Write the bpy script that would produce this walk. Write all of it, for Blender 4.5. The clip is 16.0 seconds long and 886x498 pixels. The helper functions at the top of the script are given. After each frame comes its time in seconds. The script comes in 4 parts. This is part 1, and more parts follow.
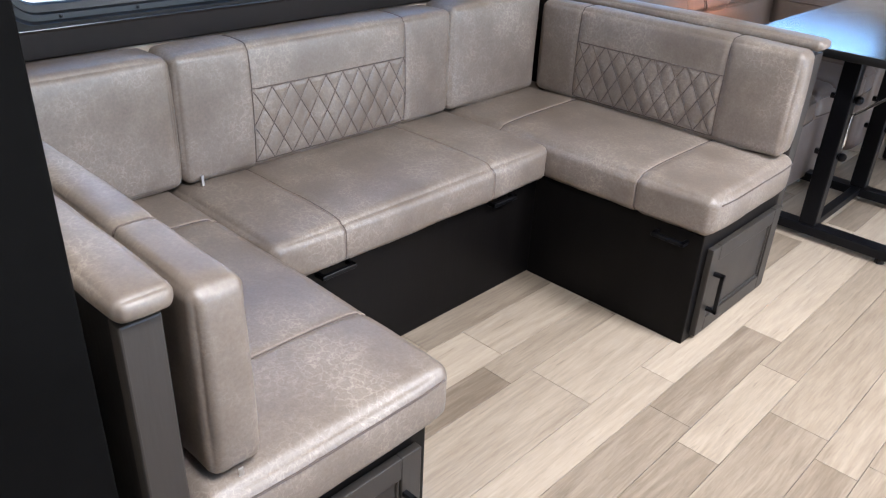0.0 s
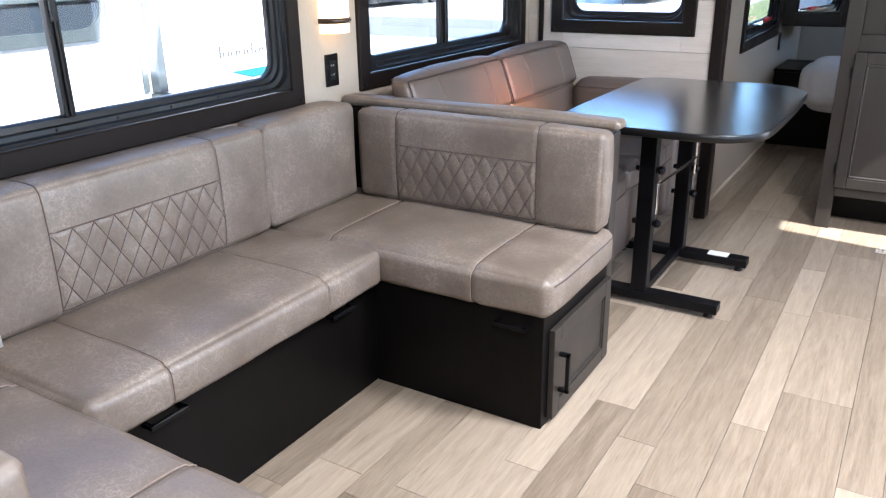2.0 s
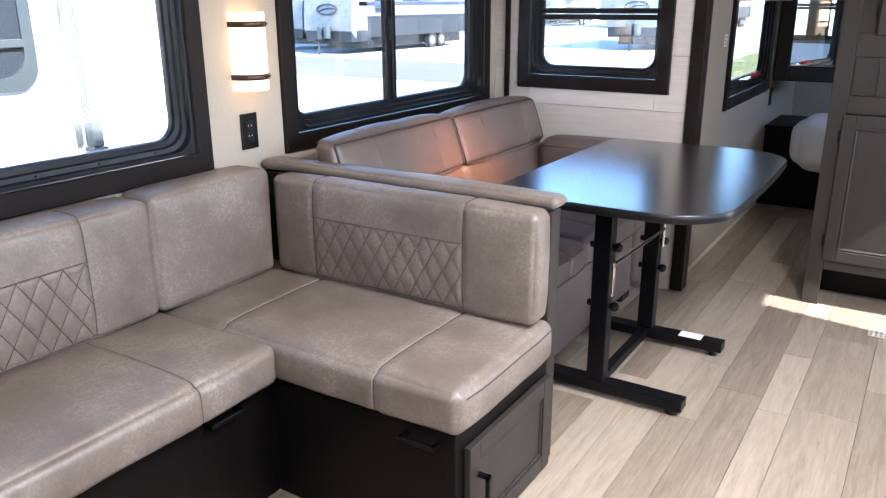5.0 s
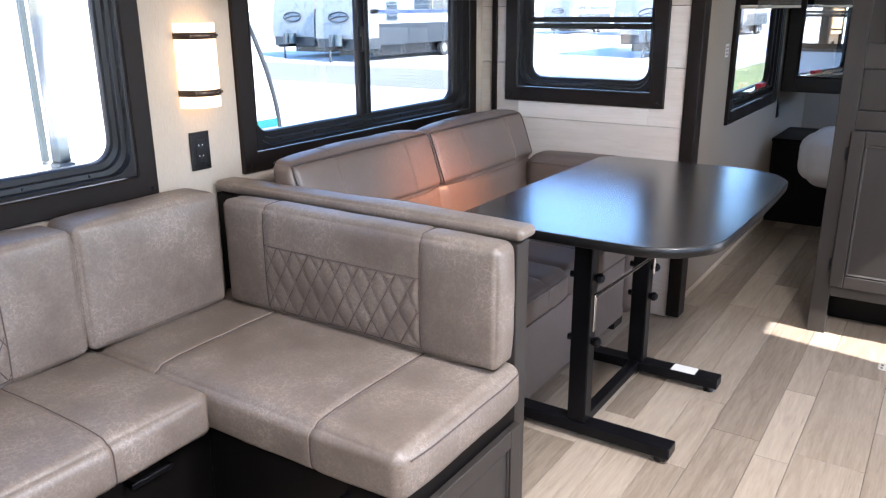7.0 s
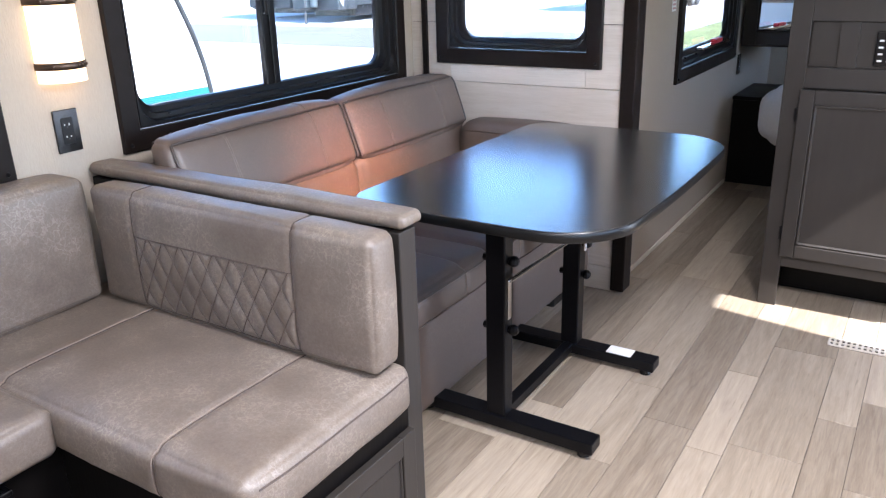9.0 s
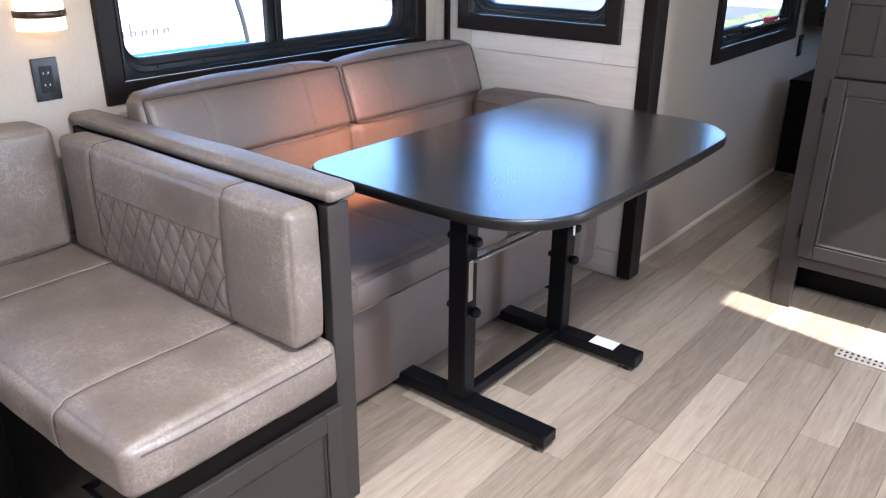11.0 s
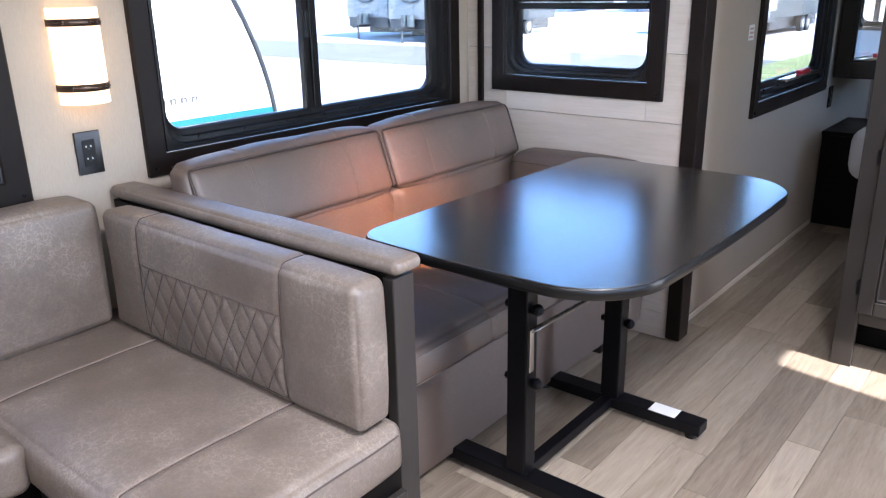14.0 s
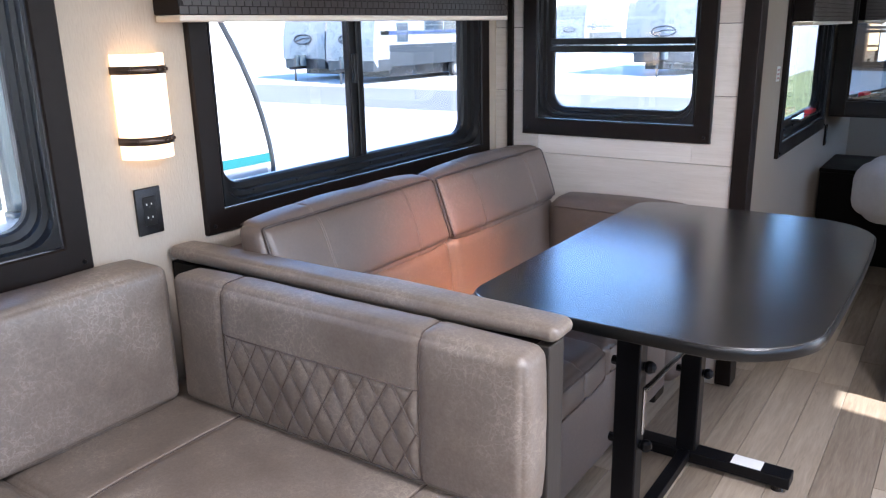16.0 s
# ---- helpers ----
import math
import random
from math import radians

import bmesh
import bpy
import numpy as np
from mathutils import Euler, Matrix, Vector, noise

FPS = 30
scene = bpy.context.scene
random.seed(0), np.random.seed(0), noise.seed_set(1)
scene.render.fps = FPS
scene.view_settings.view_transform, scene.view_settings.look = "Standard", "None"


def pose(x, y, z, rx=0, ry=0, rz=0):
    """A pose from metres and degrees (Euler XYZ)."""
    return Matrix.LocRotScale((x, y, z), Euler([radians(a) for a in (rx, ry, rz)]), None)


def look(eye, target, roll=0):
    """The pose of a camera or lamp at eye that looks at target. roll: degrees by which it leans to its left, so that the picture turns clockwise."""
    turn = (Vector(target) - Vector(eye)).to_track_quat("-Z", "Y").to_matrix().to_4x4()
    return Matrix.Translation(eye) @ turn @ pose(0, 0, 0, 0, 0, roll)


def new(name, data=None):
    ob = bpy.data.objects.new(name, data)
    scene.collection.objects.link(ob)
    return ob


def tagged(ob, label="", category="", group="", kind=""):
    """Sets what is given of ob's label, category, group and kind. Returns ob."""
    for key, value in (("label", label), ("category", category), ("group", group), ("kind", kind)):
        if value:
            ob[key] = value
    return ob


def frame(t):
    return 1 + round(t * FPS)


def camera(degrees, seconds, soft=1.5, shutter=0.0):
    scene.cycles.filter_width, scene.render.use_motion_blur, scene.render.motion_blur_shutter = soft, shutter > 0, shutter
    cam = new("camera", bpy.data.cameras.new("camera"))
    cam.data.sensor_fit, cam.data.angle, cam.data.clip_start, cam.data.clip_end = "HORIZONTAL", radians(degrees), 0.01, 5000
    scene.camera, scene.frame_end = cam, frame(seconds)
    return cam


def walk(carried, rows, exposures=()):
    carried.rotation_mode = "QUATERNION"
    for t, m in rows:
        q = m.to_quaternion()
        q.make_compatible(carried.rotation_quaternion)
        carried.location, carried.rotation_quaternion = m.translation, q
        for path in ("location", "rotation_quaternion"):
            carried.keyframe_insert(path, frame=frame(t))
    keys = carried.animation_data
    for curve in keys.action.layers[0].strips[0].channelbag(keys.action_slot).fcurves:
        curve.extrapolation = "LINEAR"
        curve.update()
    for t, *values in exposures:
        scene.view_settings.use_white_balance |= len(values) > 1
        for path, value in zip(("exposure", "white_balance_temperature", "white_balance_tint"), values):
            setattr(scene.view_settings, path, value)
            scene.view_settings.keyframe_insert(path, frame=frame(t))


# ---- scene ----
EXPOSURE = 3.05
cam = camera(59.5, 16.0, soft=1.25)
PATH = [
    (0, (0.06, 0.068, 1.28), (-1.142, 1.355, 0.332), 2.7),
    (0.5, (0.088, 0.063, 1.28), (-1.097, 1.405, 0.388), 0.9),
    (1, (0.092, 0.075, 1.279), (-1.038, 1.51, 0.463), -0.6),
    (1.5, (0.083, 0.113, 1.28), (-0.961, 1.645, 0.528), -0.9),
    (2, (0.065, 0.149, 1.279), (-0.916, 1.741, 0.571), -0.9),
    (2.5, (0.065, 0.191, 1.272), (-0.899, 1.806, 0.591), -0.6),
    (3, (0.081, 0.267, 1.278), (-0.883, 1.891, 0.619), -0.0),
    (3.5, (0.087, 0.361, 1.294), (-0.895, 1.98, 0.652), 0.4),
    (4, (0.098, 0.44, 1.293), (-0.903, 2.055, 0.67), 0.2),
    (6.5, (0.11, 0.78, 1.306), (-0.926, 2.382, 0.706), -0.6),
    (7, (0.115, 0.842, 1.301), (-0.939, 2.436, 0.707), -0.4),
    (7.5, (0.139, 0.918, 1.292), (-0.891, 2.522, 0.685), -0.4),
    (8, (0.165, 1.005, 1.3), (-0.833, 2.616, 0.66), -0.0),
    (8.5, (0.19, 1.089, 1.291), (-0.809, 2.689, 0.627), -0.3),
    (9, (0.202, 1.159, 1.291), (-0.813, 2.739, 0.602), -1.6),
    (11.5, (0.463, 1.413, 1.301), (-0.75, 2.803, 0.528), 1.3),
    (12, (0.498, 1.403, 1.31), (-0.767, 2.763, 0.569), 1.5),
    (12.5, (0.509, 1.403, 1.309), (-0.773, 2.762, 0.595), 1.2),
    (13, (0.487, 1.407, 1.303), (-0.797, 2.774, 0.609), 0.2),
    (13.5, (0.401, 1.389, 1.299), (-0.861, 2.79, 0.631), -0.9),
    (14, (0.259, 1.39, 1.295), (-0.95, 2.85, 0.657), -1.1),
    (14.5, (0.14, 1.392, 1.29), (-1.037, 2.889, 0.679), -0.8),
    (15, (0.059, 1.359, 1.29), (-1.105, 2.875, 0.701), -1.0),
    (15.5, (-0.039, 1.297, 1.292), (-1.174, 2.844, 0.726), -0.7),
    (16, (-0.142, 1.257, 1.307), (-1.231, 2.843, 0.76), -1.2),
]

walk(cam, [(t, look(eye, target, roll)) for t, eye, target, roll in PATH], [(0.0, EXPOSURE + 0.05, 6180, 11), (4.0, EXPOSURE + 0.07, 6300, 14), (9.0, EXPOSURE + 0.07, 6150, 15), (16.0, EXPOSURE - 0.12, 6080, 16)])

# ---- light ----
SUN_EL, SUN_AZ = radians(45), math.atan2(-0.16, 1.0)
world = bpy.data.worlds.new("world")
scene.world = world
world.use_nodes = True
wn = world.node_tree
sky = wn.nodes.new("ShaderNodeTexSky")
sky.sky_type, sky.sun_disc = "NISHITA", False
sky.altitude, sky.air_density, sky.dust_density, sky.ozone_density = 300, 1.15, 0.0, 8.5
sky.sun_elevation, sky.sun_rotation = SUN_EL, math.pi / 2 - SUN_AZ
wn.links.new(sky.outputs[0], wn.nodes["Background"].inputs[0])
wn.nodes["Background"].inputs[1].default_value = 0.15
sun = new("sun", bpy.data.lights.new("sun", "SUN"))
sun.data.energy, sun.data.angle, sun.data.color = 2.9, radians(0.7), (1.0, 0.97, 0.92)
sun.matrix_world = look((0, 0, 20), Vector((0, 0, 20)) - Vector((math.cos(SUN_EL) * math.cos(SUN_AZ), math.cos(SUN_EL) * math.sin(SUN_AZ), math.sin(SUN_EL))))


def fill_lamp(name, eye, target, w, h, watts, colour=(0.86, 0.93, 1.0)):
    """A fill lamp just inside an opening that is added, not seen."""
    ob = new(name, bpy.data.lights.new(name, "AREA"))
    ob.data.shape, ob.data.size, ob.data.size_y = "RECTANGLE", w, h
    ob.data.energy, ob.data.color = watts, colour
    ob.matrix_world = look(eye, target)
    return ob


# Added fill lamps at unseen openings of the east wall.
fill_lamp("window_daylight", (1.40, 0.9, 1.3), (0, 0.9, 0.6), 1.5, 0.8, 1.3, (0.84, 0.92, 1.0))
fill_lamp("door_daylight", (1.40, 4.05, 1.0), (0, 4.0, 0.6), 0.5, 1.6, 2.5, (1.0, 0.97, 0.94))
fill_lamp("kitchen_daylight", (1.40, 2.6, 1.35), (0, 2.6, 0.6), 1.1, 0.7, 0.5, (0.95, 0.97, 1.0))
fill_lamp("bedroom_daylight", (1.40, 5.8, 1.35), (-0.5, 5.3, 0.6), 0.9, 0.6, 0.55)
# Overhead fill under made-up roof vents; no such source is seen.
fill_lamp("roof_vent_daylight", (0.45, 2.1, 1.985), (0.45, 2.1, 0.0), 0.36, 0.36, 10.0, (0.97, 0.97, 1.0)).data.spread = radians(164)
fill_lamp("roof_vent_daylight", (0.10, 0.5, 1.985), (0.10, 0.5, 0.0), 0.36, 0.36, 6.2, (0.97, 0.97, 1.0)).data.spread = radians(164)
# Added amber lamp for the warm patch on the sofa; its source is unknown.
sofa_glow = fill_lamp("amber_vent_daylight", (-0.02, 2.94, 1.985), (-1.42, 3.18, 0.44), 0.16, 0.34, 0.72, (1.0, 0.40, 0.18))
sofa_glow.data.spread = radians(26)


# ---- materials ----
def material(name, colour, rough=0.5, metal=0.0, vary=0.12, grain=60.0, blotch=4.0, bump=0.0, bump_scale=200.0, stretch=(1, 1, 1), per_object=0.0, spec=0.5, coat=0.0, uneven=0.06):
    """A surface with fine grain, larger blotches, relief and uneven gloss."""
    m = bpy.data.materials.new(name)
    m.use_nodes = True
    nt = m.node_tree
    N, L = nt.nodes, nt.links
    b = N["Principled BSDF"]
    tc = N.new("ShaderNodeTexCoord")
    mp = N.new("ShaderNodeMapping")
    mp.inputs["Scale"].default_value = stretch
    L.new(tc.outputs["Object"], mp.inputs[0])
    fine, big = N.new("ShaderNodeTexNoise"), N.new("ShaderNodeTexNoise")
    fine.inputs["Scale"].default_value, fine.inputs["Detail"].default_value = grain, 6
    big.inputs["Scale"].default_value, big.inputs["Detail"].default_value = blotch, 3
    L.new(mp.outputs[0], fine.inputs[0]); L.new(tc.outputs["Object"], big.inputs[0])
    add = N.new("ShaderNodeMath"); add.operation = "ADD"
    L.new(fine.outputs[0], add.inputs[0]); L.new(big.outputs[0], add.inputs[1])
    ramp = N.new("ShaderNodeMapRange")
    ramp.inputs[1].default_value, ramp.inputs[2].default_value = 0.6, 1.4
    ramp.inputs[3].default_value, ramp.inputs[4].default_value = 1 - vary, 1 + vary
    L.new(add.outputs[0], ramp.inputs[0])
    fac = ramp.outputs[0]
    if per_object:
        oi = N.new("ShaderNodeObjectInfo")
        pr = N.new("ShaderNodeMapRange")
        pr.inputs[3].default_value, pr.inputs[4].default_value = 1 - per_object, 1 + per_object
        L.new(oi.outputs["Random"], pr.inputs[0])
        mul = N.new("ShaderNodeMath"); mul.operation = "MULTIPLY"
        L.new(fac, mul.inputs[0]); L.new(pr.outputs[0], mul.inputs[1])
        fac = mul.outputs[0]
    mix = N.new("ShaderNodeVectorMath"); mix.operation = "SCALE"
    mix.inputs[0].default_value = colour
    L.new(fac, mix.inputs["Scale"])
    L.new(mix.outputs[0], b.inputs["Base Color"])
    rr = N.new("ShaderNodeMapRange")
    rr.inputs[1].default_value, rr.inputs[2].default_value = 0.3, 0.7
    rr.inputs[3].default_value, rr.inputs[4].default_value = max(0.02, rough - uneven), min(1, rough + uneven)
    L.new(big.outputs[0], rr.inputs[0]); L.new(rr.outputs[0], b.inputs["Roughness"])
    b.inputs["Metallic"].default_value = metal
    b.inputs["Specular IOR Level"].default_value = spec
    b.inputs["Coat Weight"].default_value = coat
    b.inputs["Coat Roughness"].default_value = max(0.05, rough)
    if bump:
        bt = N.new("ShaderNodeTexNoise")
        bt.inputs["Scale"].default_value, bt.inputs["Detail"].default_value = bump_scale, 4
        L.new(mp.outputs[0], bt.inputs[0])
        bp = N.new("ShaderNodeBump")
        bp.inputs["Strength"].default_value, bp.inputs["Distance"].default_value = bump, 0.002
        L.new(bt.outputs[0], bp.inputs["Height"]); L.new(bp.outputs[0], b.inputs["Normal"])
    return m


def leather(name, dark, light, rough=0.5):
    """Distressed faux leather: pale crackle veins over a mottled ground."""
    m = bpy.data.materials.new(name)
    m.use_nodes = True
    N, L = m.node_tree.nodes, m.node_tree.links
    b = N["Principled BSDF"]
    tc = N.new("ShaderNodeTexCoord")
    warp = N.new("ShaderNodeTexNoise")
    warp.inputs["Scale"].default_value, warp.inputs["Detail"].default_value = 45, 6
    L.new(tc.outputs["Object"], warp.inputs[0])
    mixv = N.new("ShaderNodeMixRGB"); mixv.inputs[0].default_value = 0.05
    L.new(tc.outputs["Object"], mixv.inputs[1]); L.new(warp.outputs["Color"], mixv.inputs[2])
    vein = N.new("ShaderNodeTexVoronoi"); vein.feature = "DISTANCE_TO_EDGE"
    vein.inputs["Scale"].default_value = 120
    L.new(mixv.outputs[0], vein.inputs["Vector"])
    vr = N.new("ShaderNodeMapRange")
    vr.inputs[1].default_value, vr.inputs[2].default_value, vr.inputs[3].default_value, vr.inputs[4].default_value = 0.0, 0.11, 1.0, 0.0
    L.new(vein.outputs["Distance"], vr.inputs[0])
    patch = N.new("ShaderNodeTexNoise")
    patch.inputs["Scale"].default_value, patch.inputs["Detail"].default_value, patch.inputs["Roughness"].default_value = 5, 5, 0.62
    L.new(tc.outputs["Object"], patch.inputs[0])
    pr = N.new("ShaderNodeMapRange")
    pr.inputs[1].default_value, pr.inputs[2].default_value = 0.30, 0.68
    L.new(patch.outputs[0], pr.inputs[0])
    mottle = N.new("ShaderNodeTexNoise")
    mottle.inputs["Scale"].default_value, mottle.inputs["Detail"].default_value, mottle.inputs["Roughness"].default_value = 150, 4, 0.65
    L.new(tc.outputs["Object"], mottle.inputs[0])
    mr = N.new("ShaderNodeMapRange")
    mr.inputs[1].default_value, mr.inputs[2].default_value = 0.35, 0.65
    L.new(mottle.outputs[0], mr.inputs[0])
    mul = N.new("ShaderNodeMath"); mul.operation = "MULTIPLY"
    L.new(vr.outputs[0], mul.inputs[0]); L.new(pr.outputs[0], mul.inputs[1])
    # longer, thinner cracks in the worn places only
    crack = N.new("ShaderNodeTexVoronoi"); crack.feature = "DISTANCE_TO_EDGE"
    crack.inputs["Scale"].default_value = 48
    L.new(mixv.outputs[0], crack.inputs["Vector"])
    cr = N.new("ShaderNodeMapRange")
    cr.inputs[1].default_value, cr.inputs[2].default_value, cr.inputs[3].default_value, cr.inputs[4].default_value = 0.0, 0.09, 1.0, 0.0
    L.new(crack.outputs["Distance"], cr.inputs[0])
    worn = N.new("ShaderNodeMapRange")
    worn.inputs[1].default_value, worn.inputs[2].default_value = 0.42, 0.66
    L.new(patch.outputs[0], worn.inputs[0])
    cm = N.new("ShaderNodeMath"); cm.operation = "MULTIPLY"
    L.new(cr.outputs[0], cm.inputs[0]); L.new(worn.outputs[0], cm.inputs[1])
    cs = N.new("ShaderNodeMath"); cs.operation = "MULTIPLY"; cs.inputs[1].default_value = 0.34
    L.new(cm.outputs[0], cs.inputs[0])
    sc = N.new("ShaderNodeMath"); sc.operation = "MULTIPLY_ADD"; sc.inputs[1].default_value = 0.16
    L.new(mul.outputs[0], sc.inputs[0]); L.new(cs.outputs[0], sc.inputs[2])
    half = N.new("ShaderNodeMath"); half.operation = "MULTIPLY_ADD"; half.inputs[1].default_value = 0.24
    L.new(pr.outputs[0], half.inputs[0]); L.new(sc.outputs[0], half.inputs[2])
    fin = N.new("ShaderNodeMath"); fin.operation = "MULTIPLY_ADD"; fin.inputs[1].default_value = 0.11
    L.new(mr.outputs[0], fin.inputs[0]); L.new(half.outputs[0], fin.inputs[2])
    col = N.new("ShaderNodeMixRGB")
    col.inputs[1].default_value, col.inputs[2].default_value = (*dark, 1), (*light, 1)
    L.new(fin.outputs[0], col.inputs[0])
    L.new(col.outputs[0], b.inputs["Base Color"])
    rr = N.new("ShaderNodeMapRange")
    rr.inputs[3].default_value, rr.inputs[4].default_value = rough - 0.03, rough + 0.04
    L.new(pr.outputs[0], rr.inputs[0]); L.new(rr.outputs[0], b.inputs["Roughness"])
    b.inputs["Specular IOR Level"].default_value = 0.68
    fine = N.new("ShaderNodeTexNoise")
    fine.inputs["Scale"].default_value, fine.inputs["Detail"].default_value = 320, 3
    L.new(tc.outputs["Object"], fine.inputs[0])
    hs = N.new("ShaderNodeMath"); hs.operation = "MULTIPLY_ADD"; hs.inputs[1].default_value = -0.25
    L.new(vr.outputs[0], hs.inputs[0]); L.new(fine.outputs[0], hs.inputs[2])
    bp = N.new("ShaderNodeBump")
    bp.inputs["Strength"].default_value, bp.inputs["Distance"].default_value = 0.06, 0.001
    L.new(hs.outputs[0], bp.inputs["Height"]); L.new(bp.outputs[0], b.inputs["Normal"])
    return m


def plank_material(name, dark, light, grain_axis, rough=0.4, streak=1.0):
    """Wood-look vinyl: long grain along one axis, each board its own tone."""
    m = bpy.data.materials.new(name)
    m.use_nodes = True
    N, L = m.node_tree.nodes, m.node_tree.links
    b = N["Principled BSDF"]
    tc, oi = N.new("ShaderNodeTexCoord"), N.new("ShaderNodeObjectInfo")
    sh = N.new("ShaderNodeVectorMath"); sh.operation = "MULTIPLY_ADD"
    sh.inputs[1].default_value = (1, 1, 1)
    rnd = N.new("ShaderNodeVectorMath"); rnd.operation = "SCALE"; rnd.inputs[0].default_value = (17.0, 31.0, 5.0)
    L.new(oi.outputs["Random"], rnd.inputs["Scale"])
    L.new(tc.outputs["Object"], sh.inputs[0]); L.new(rnd.outputs[0], sh.inputs[2])
    mp = N.new("ShaderNodeMapping")
    mp.inputs["Scale"].default_value = [0.075 if a == grain_axis else 1.0 for a in range(3)]
    L.new(sh.outputs[0], mp.inputs[0])
    g1, g2, pore = N.new("ShaderNodeTexNoise"), N.new("ShaderNodeTexNoise"), N.new("ShaderNodeTexNoise")
    g1.inputs["Scale"].default_value, g1.inputs["Detail"].default_value, g1.inputs["Roughness"].default_value, g1.inputs["Distortion"].default_value = 150, 8, 0.72, 0.6
    g2.inputs["Scale"].default_value, g2.inputs["Detail"].default_value, g2.inputs["Distortion"].default_value = 22, 7, 2.2
    pore.inputs["Scale"].default_value, pore.inputs["Detail"].default_value = 120, 3
    for g in (g1, g2, pore):
        L.new(mp.outputs[0], g.inputs[0])
    s1 = N.new("ShaderNodeMath"); s1.operation = "MULTIPLY_ADD"; s1.inputs[1].default_value = 0.40
    L.new(g2.outputs[0], s1.inputs[0])
    s0 = N.new("ShaderNodeMath"); s0.operation = "MULTIPLY"; s0.inputs[1].default_value = 0.45
    L.new(g1.outputs[0], s0.inputs[0]); L.new(s0.outputs[0], s1.inputs[2])
    s2 = N.new("ShaderNodeMath"); s2.operation = "MULTIPLY_ADD"; s2.inputs[1].default_value = 0.34 * streak
    L.new(oi.outputs["Random"], s2.inputs[0]); L.new(s1.outputs[0], s2.inputs[2])
    rp = N.new("ShaderNodeMapRange")
    rp.inputs[1].default_value, rp.inputs[2].default_value = 0.33, 0.86
    L.new(s2.outputs[0], rp.inputs[0])
    col = N.new("ShaderNodeMixRGB")
    col.inputs[1].default_value, col.inputs[2].default_value = (*dark, 1), (*light, 1)
    L.new(rp.outputs[0], col.inputs[0])
    # short dark pores along the grain
    pm = N.new("ShaderNodeMapRange")
    pm.inputs[1].default_value, pm.inputs[2].default_value, pm.inputs[3].default_value, pm.inputs[4].default_value = 0.64, 0.74, 0.0, 0.5
    L.new(pore.outputs[0], pm.inputs[0])
    dk = N.new("ShaderNodeMixRGB")
    dk.inputs[2].default_value = (*dark, 1)
    L.new(pm.outputs[0], dk.inputs[0]); L.new(col.outputs[0], dk.inputs[1])
    L.new(dk.outputs[0], b.inputs["Base Color"])
    b.inputs["Roughness"].default_value = rough
    bp = N.new("ShaderNodeBump")
    bp.inputs["Strength"].default_value, bp.inputs["Distance"].default_value = 0.25, 0.001
    L.new(g1.outputs[0], bp.inputs["Height"]); L.new(bp.outputs[0], b.inputs["Normal"])
    return m


def glowing(name, colour, strength):
    m = bpy.data.materials.new(name)
    m.use_nodes = True
    b = m.node_tree.nodes["Principled BSDF"]
    b.inputs["Base Color"].default_value = (*colour, 1)
    b.inputs["Emission Color"].default_value = (*colour, 1)
    b.inputs["Emission Strength"].default_value = strength
    return m


def glass_material(name, tint=(1, 1, 1)):
    m = bpy.data.materials.new(name)
    m.use_nodes = True
    b = m.node_tree.nodes["Principled BSDF"]
    b.inputs["Base Color"].default_value = (*tint, 1)
    b.inputs["Roughness"].default_value = 0.0
    b.inputs["IOR"].default_value = 1.45
    b.inputs["Transmission Weight"].default_value = 1.0
    return m


LEATHER = leather("distressed_leather", (0.100, 0.075, 0.056), (0.350, 0.296, 0.245), 0.47)
SOFA_LEATHER = leather("sofa_leather", (0.096, 0.070, 0.055), (0.168, 0.128, 0.105), 0.50)
WELT = material("dark_leather_welt", (0.05, 0.036, 0.03), 0.45, vary=0.2)
THREAD = material("seam_thread", (0.07, 0.05, 0.04), 0.7, vary=0.2)
SOFA_THREAD = material("sofa_thread", (0.17, 0.135, 0.115), 0.7, vary=0.2)
THREAD_TAN = material("tan_thread", (0.24, 0.19, 0.155), 0.7, vary=0.2)
DARKWOOD = material("dark_laminate", (0.0040, 0.0034, 0.0032), 0.40, spec=0.11, vary=0.25, grain=30, stretch=(1, 1, 0.12), bump=0.12, bump_scale=120)
CABINET = material("grey_brown_cabinet", (0.027, 0.0228, 0.0196), 0.45, spec=0.4, vary=0.16, grain=40, stretch=(1, 1, 0.12), bump=0.12, bump_scale=140)
TRIM = material("espresso_trim", (0.0092, 0.0060, 0.0048), 0.45, spec=0.18, vary=0.2, grain=40, bump=0.08, bump_scale=160)
RUBBER = material("black_window_frame", (0.007, 0.007, 0.0075), 0.36, spec=0.25, vary=0.2)
BLACKMETAL = material("black_powder_coat", (0.003, 0.003, 0.004), 0.40, spec=0.2, vary=0.25, bump=0.1, bump_scale=500)
TALLDARK = material("matte_black_brown_panel", (0.0032, 0.0030, 0.0029), 0.6, spec=0.02, vary=0.25, grain=30)
SILVER = material("silver_front_cap", (0.19, 0.19, 0.185), 0.3, vary=0.05)
CHROME = material("chrome", (0.5, 0.5, 0.51), 0.16, 1.0, vary=0.05)
STEEL = material("zipper_steel", (0.6, 0.6, 0.6), 0.3, 1.0, vary=0.1)
BRONZE = material("oil_rubbed_bronze", (0.10, 0.068, 0.050), 0.32, 0.7, vary=0.2)
LINEN = material("linen_wallpaper", (0.40, 0.338, 0.268), 0.75, vary=0.07, grain=260, blotch=3, bump=0.5, bump_scale=260, stretch=(1, 1, 0.25))
SHIPLAP = plank_material("whitewashed_shiplap", (0.50, 0.435, 0.365), (0.70, 0.645, 0.58), 0, 0.55)
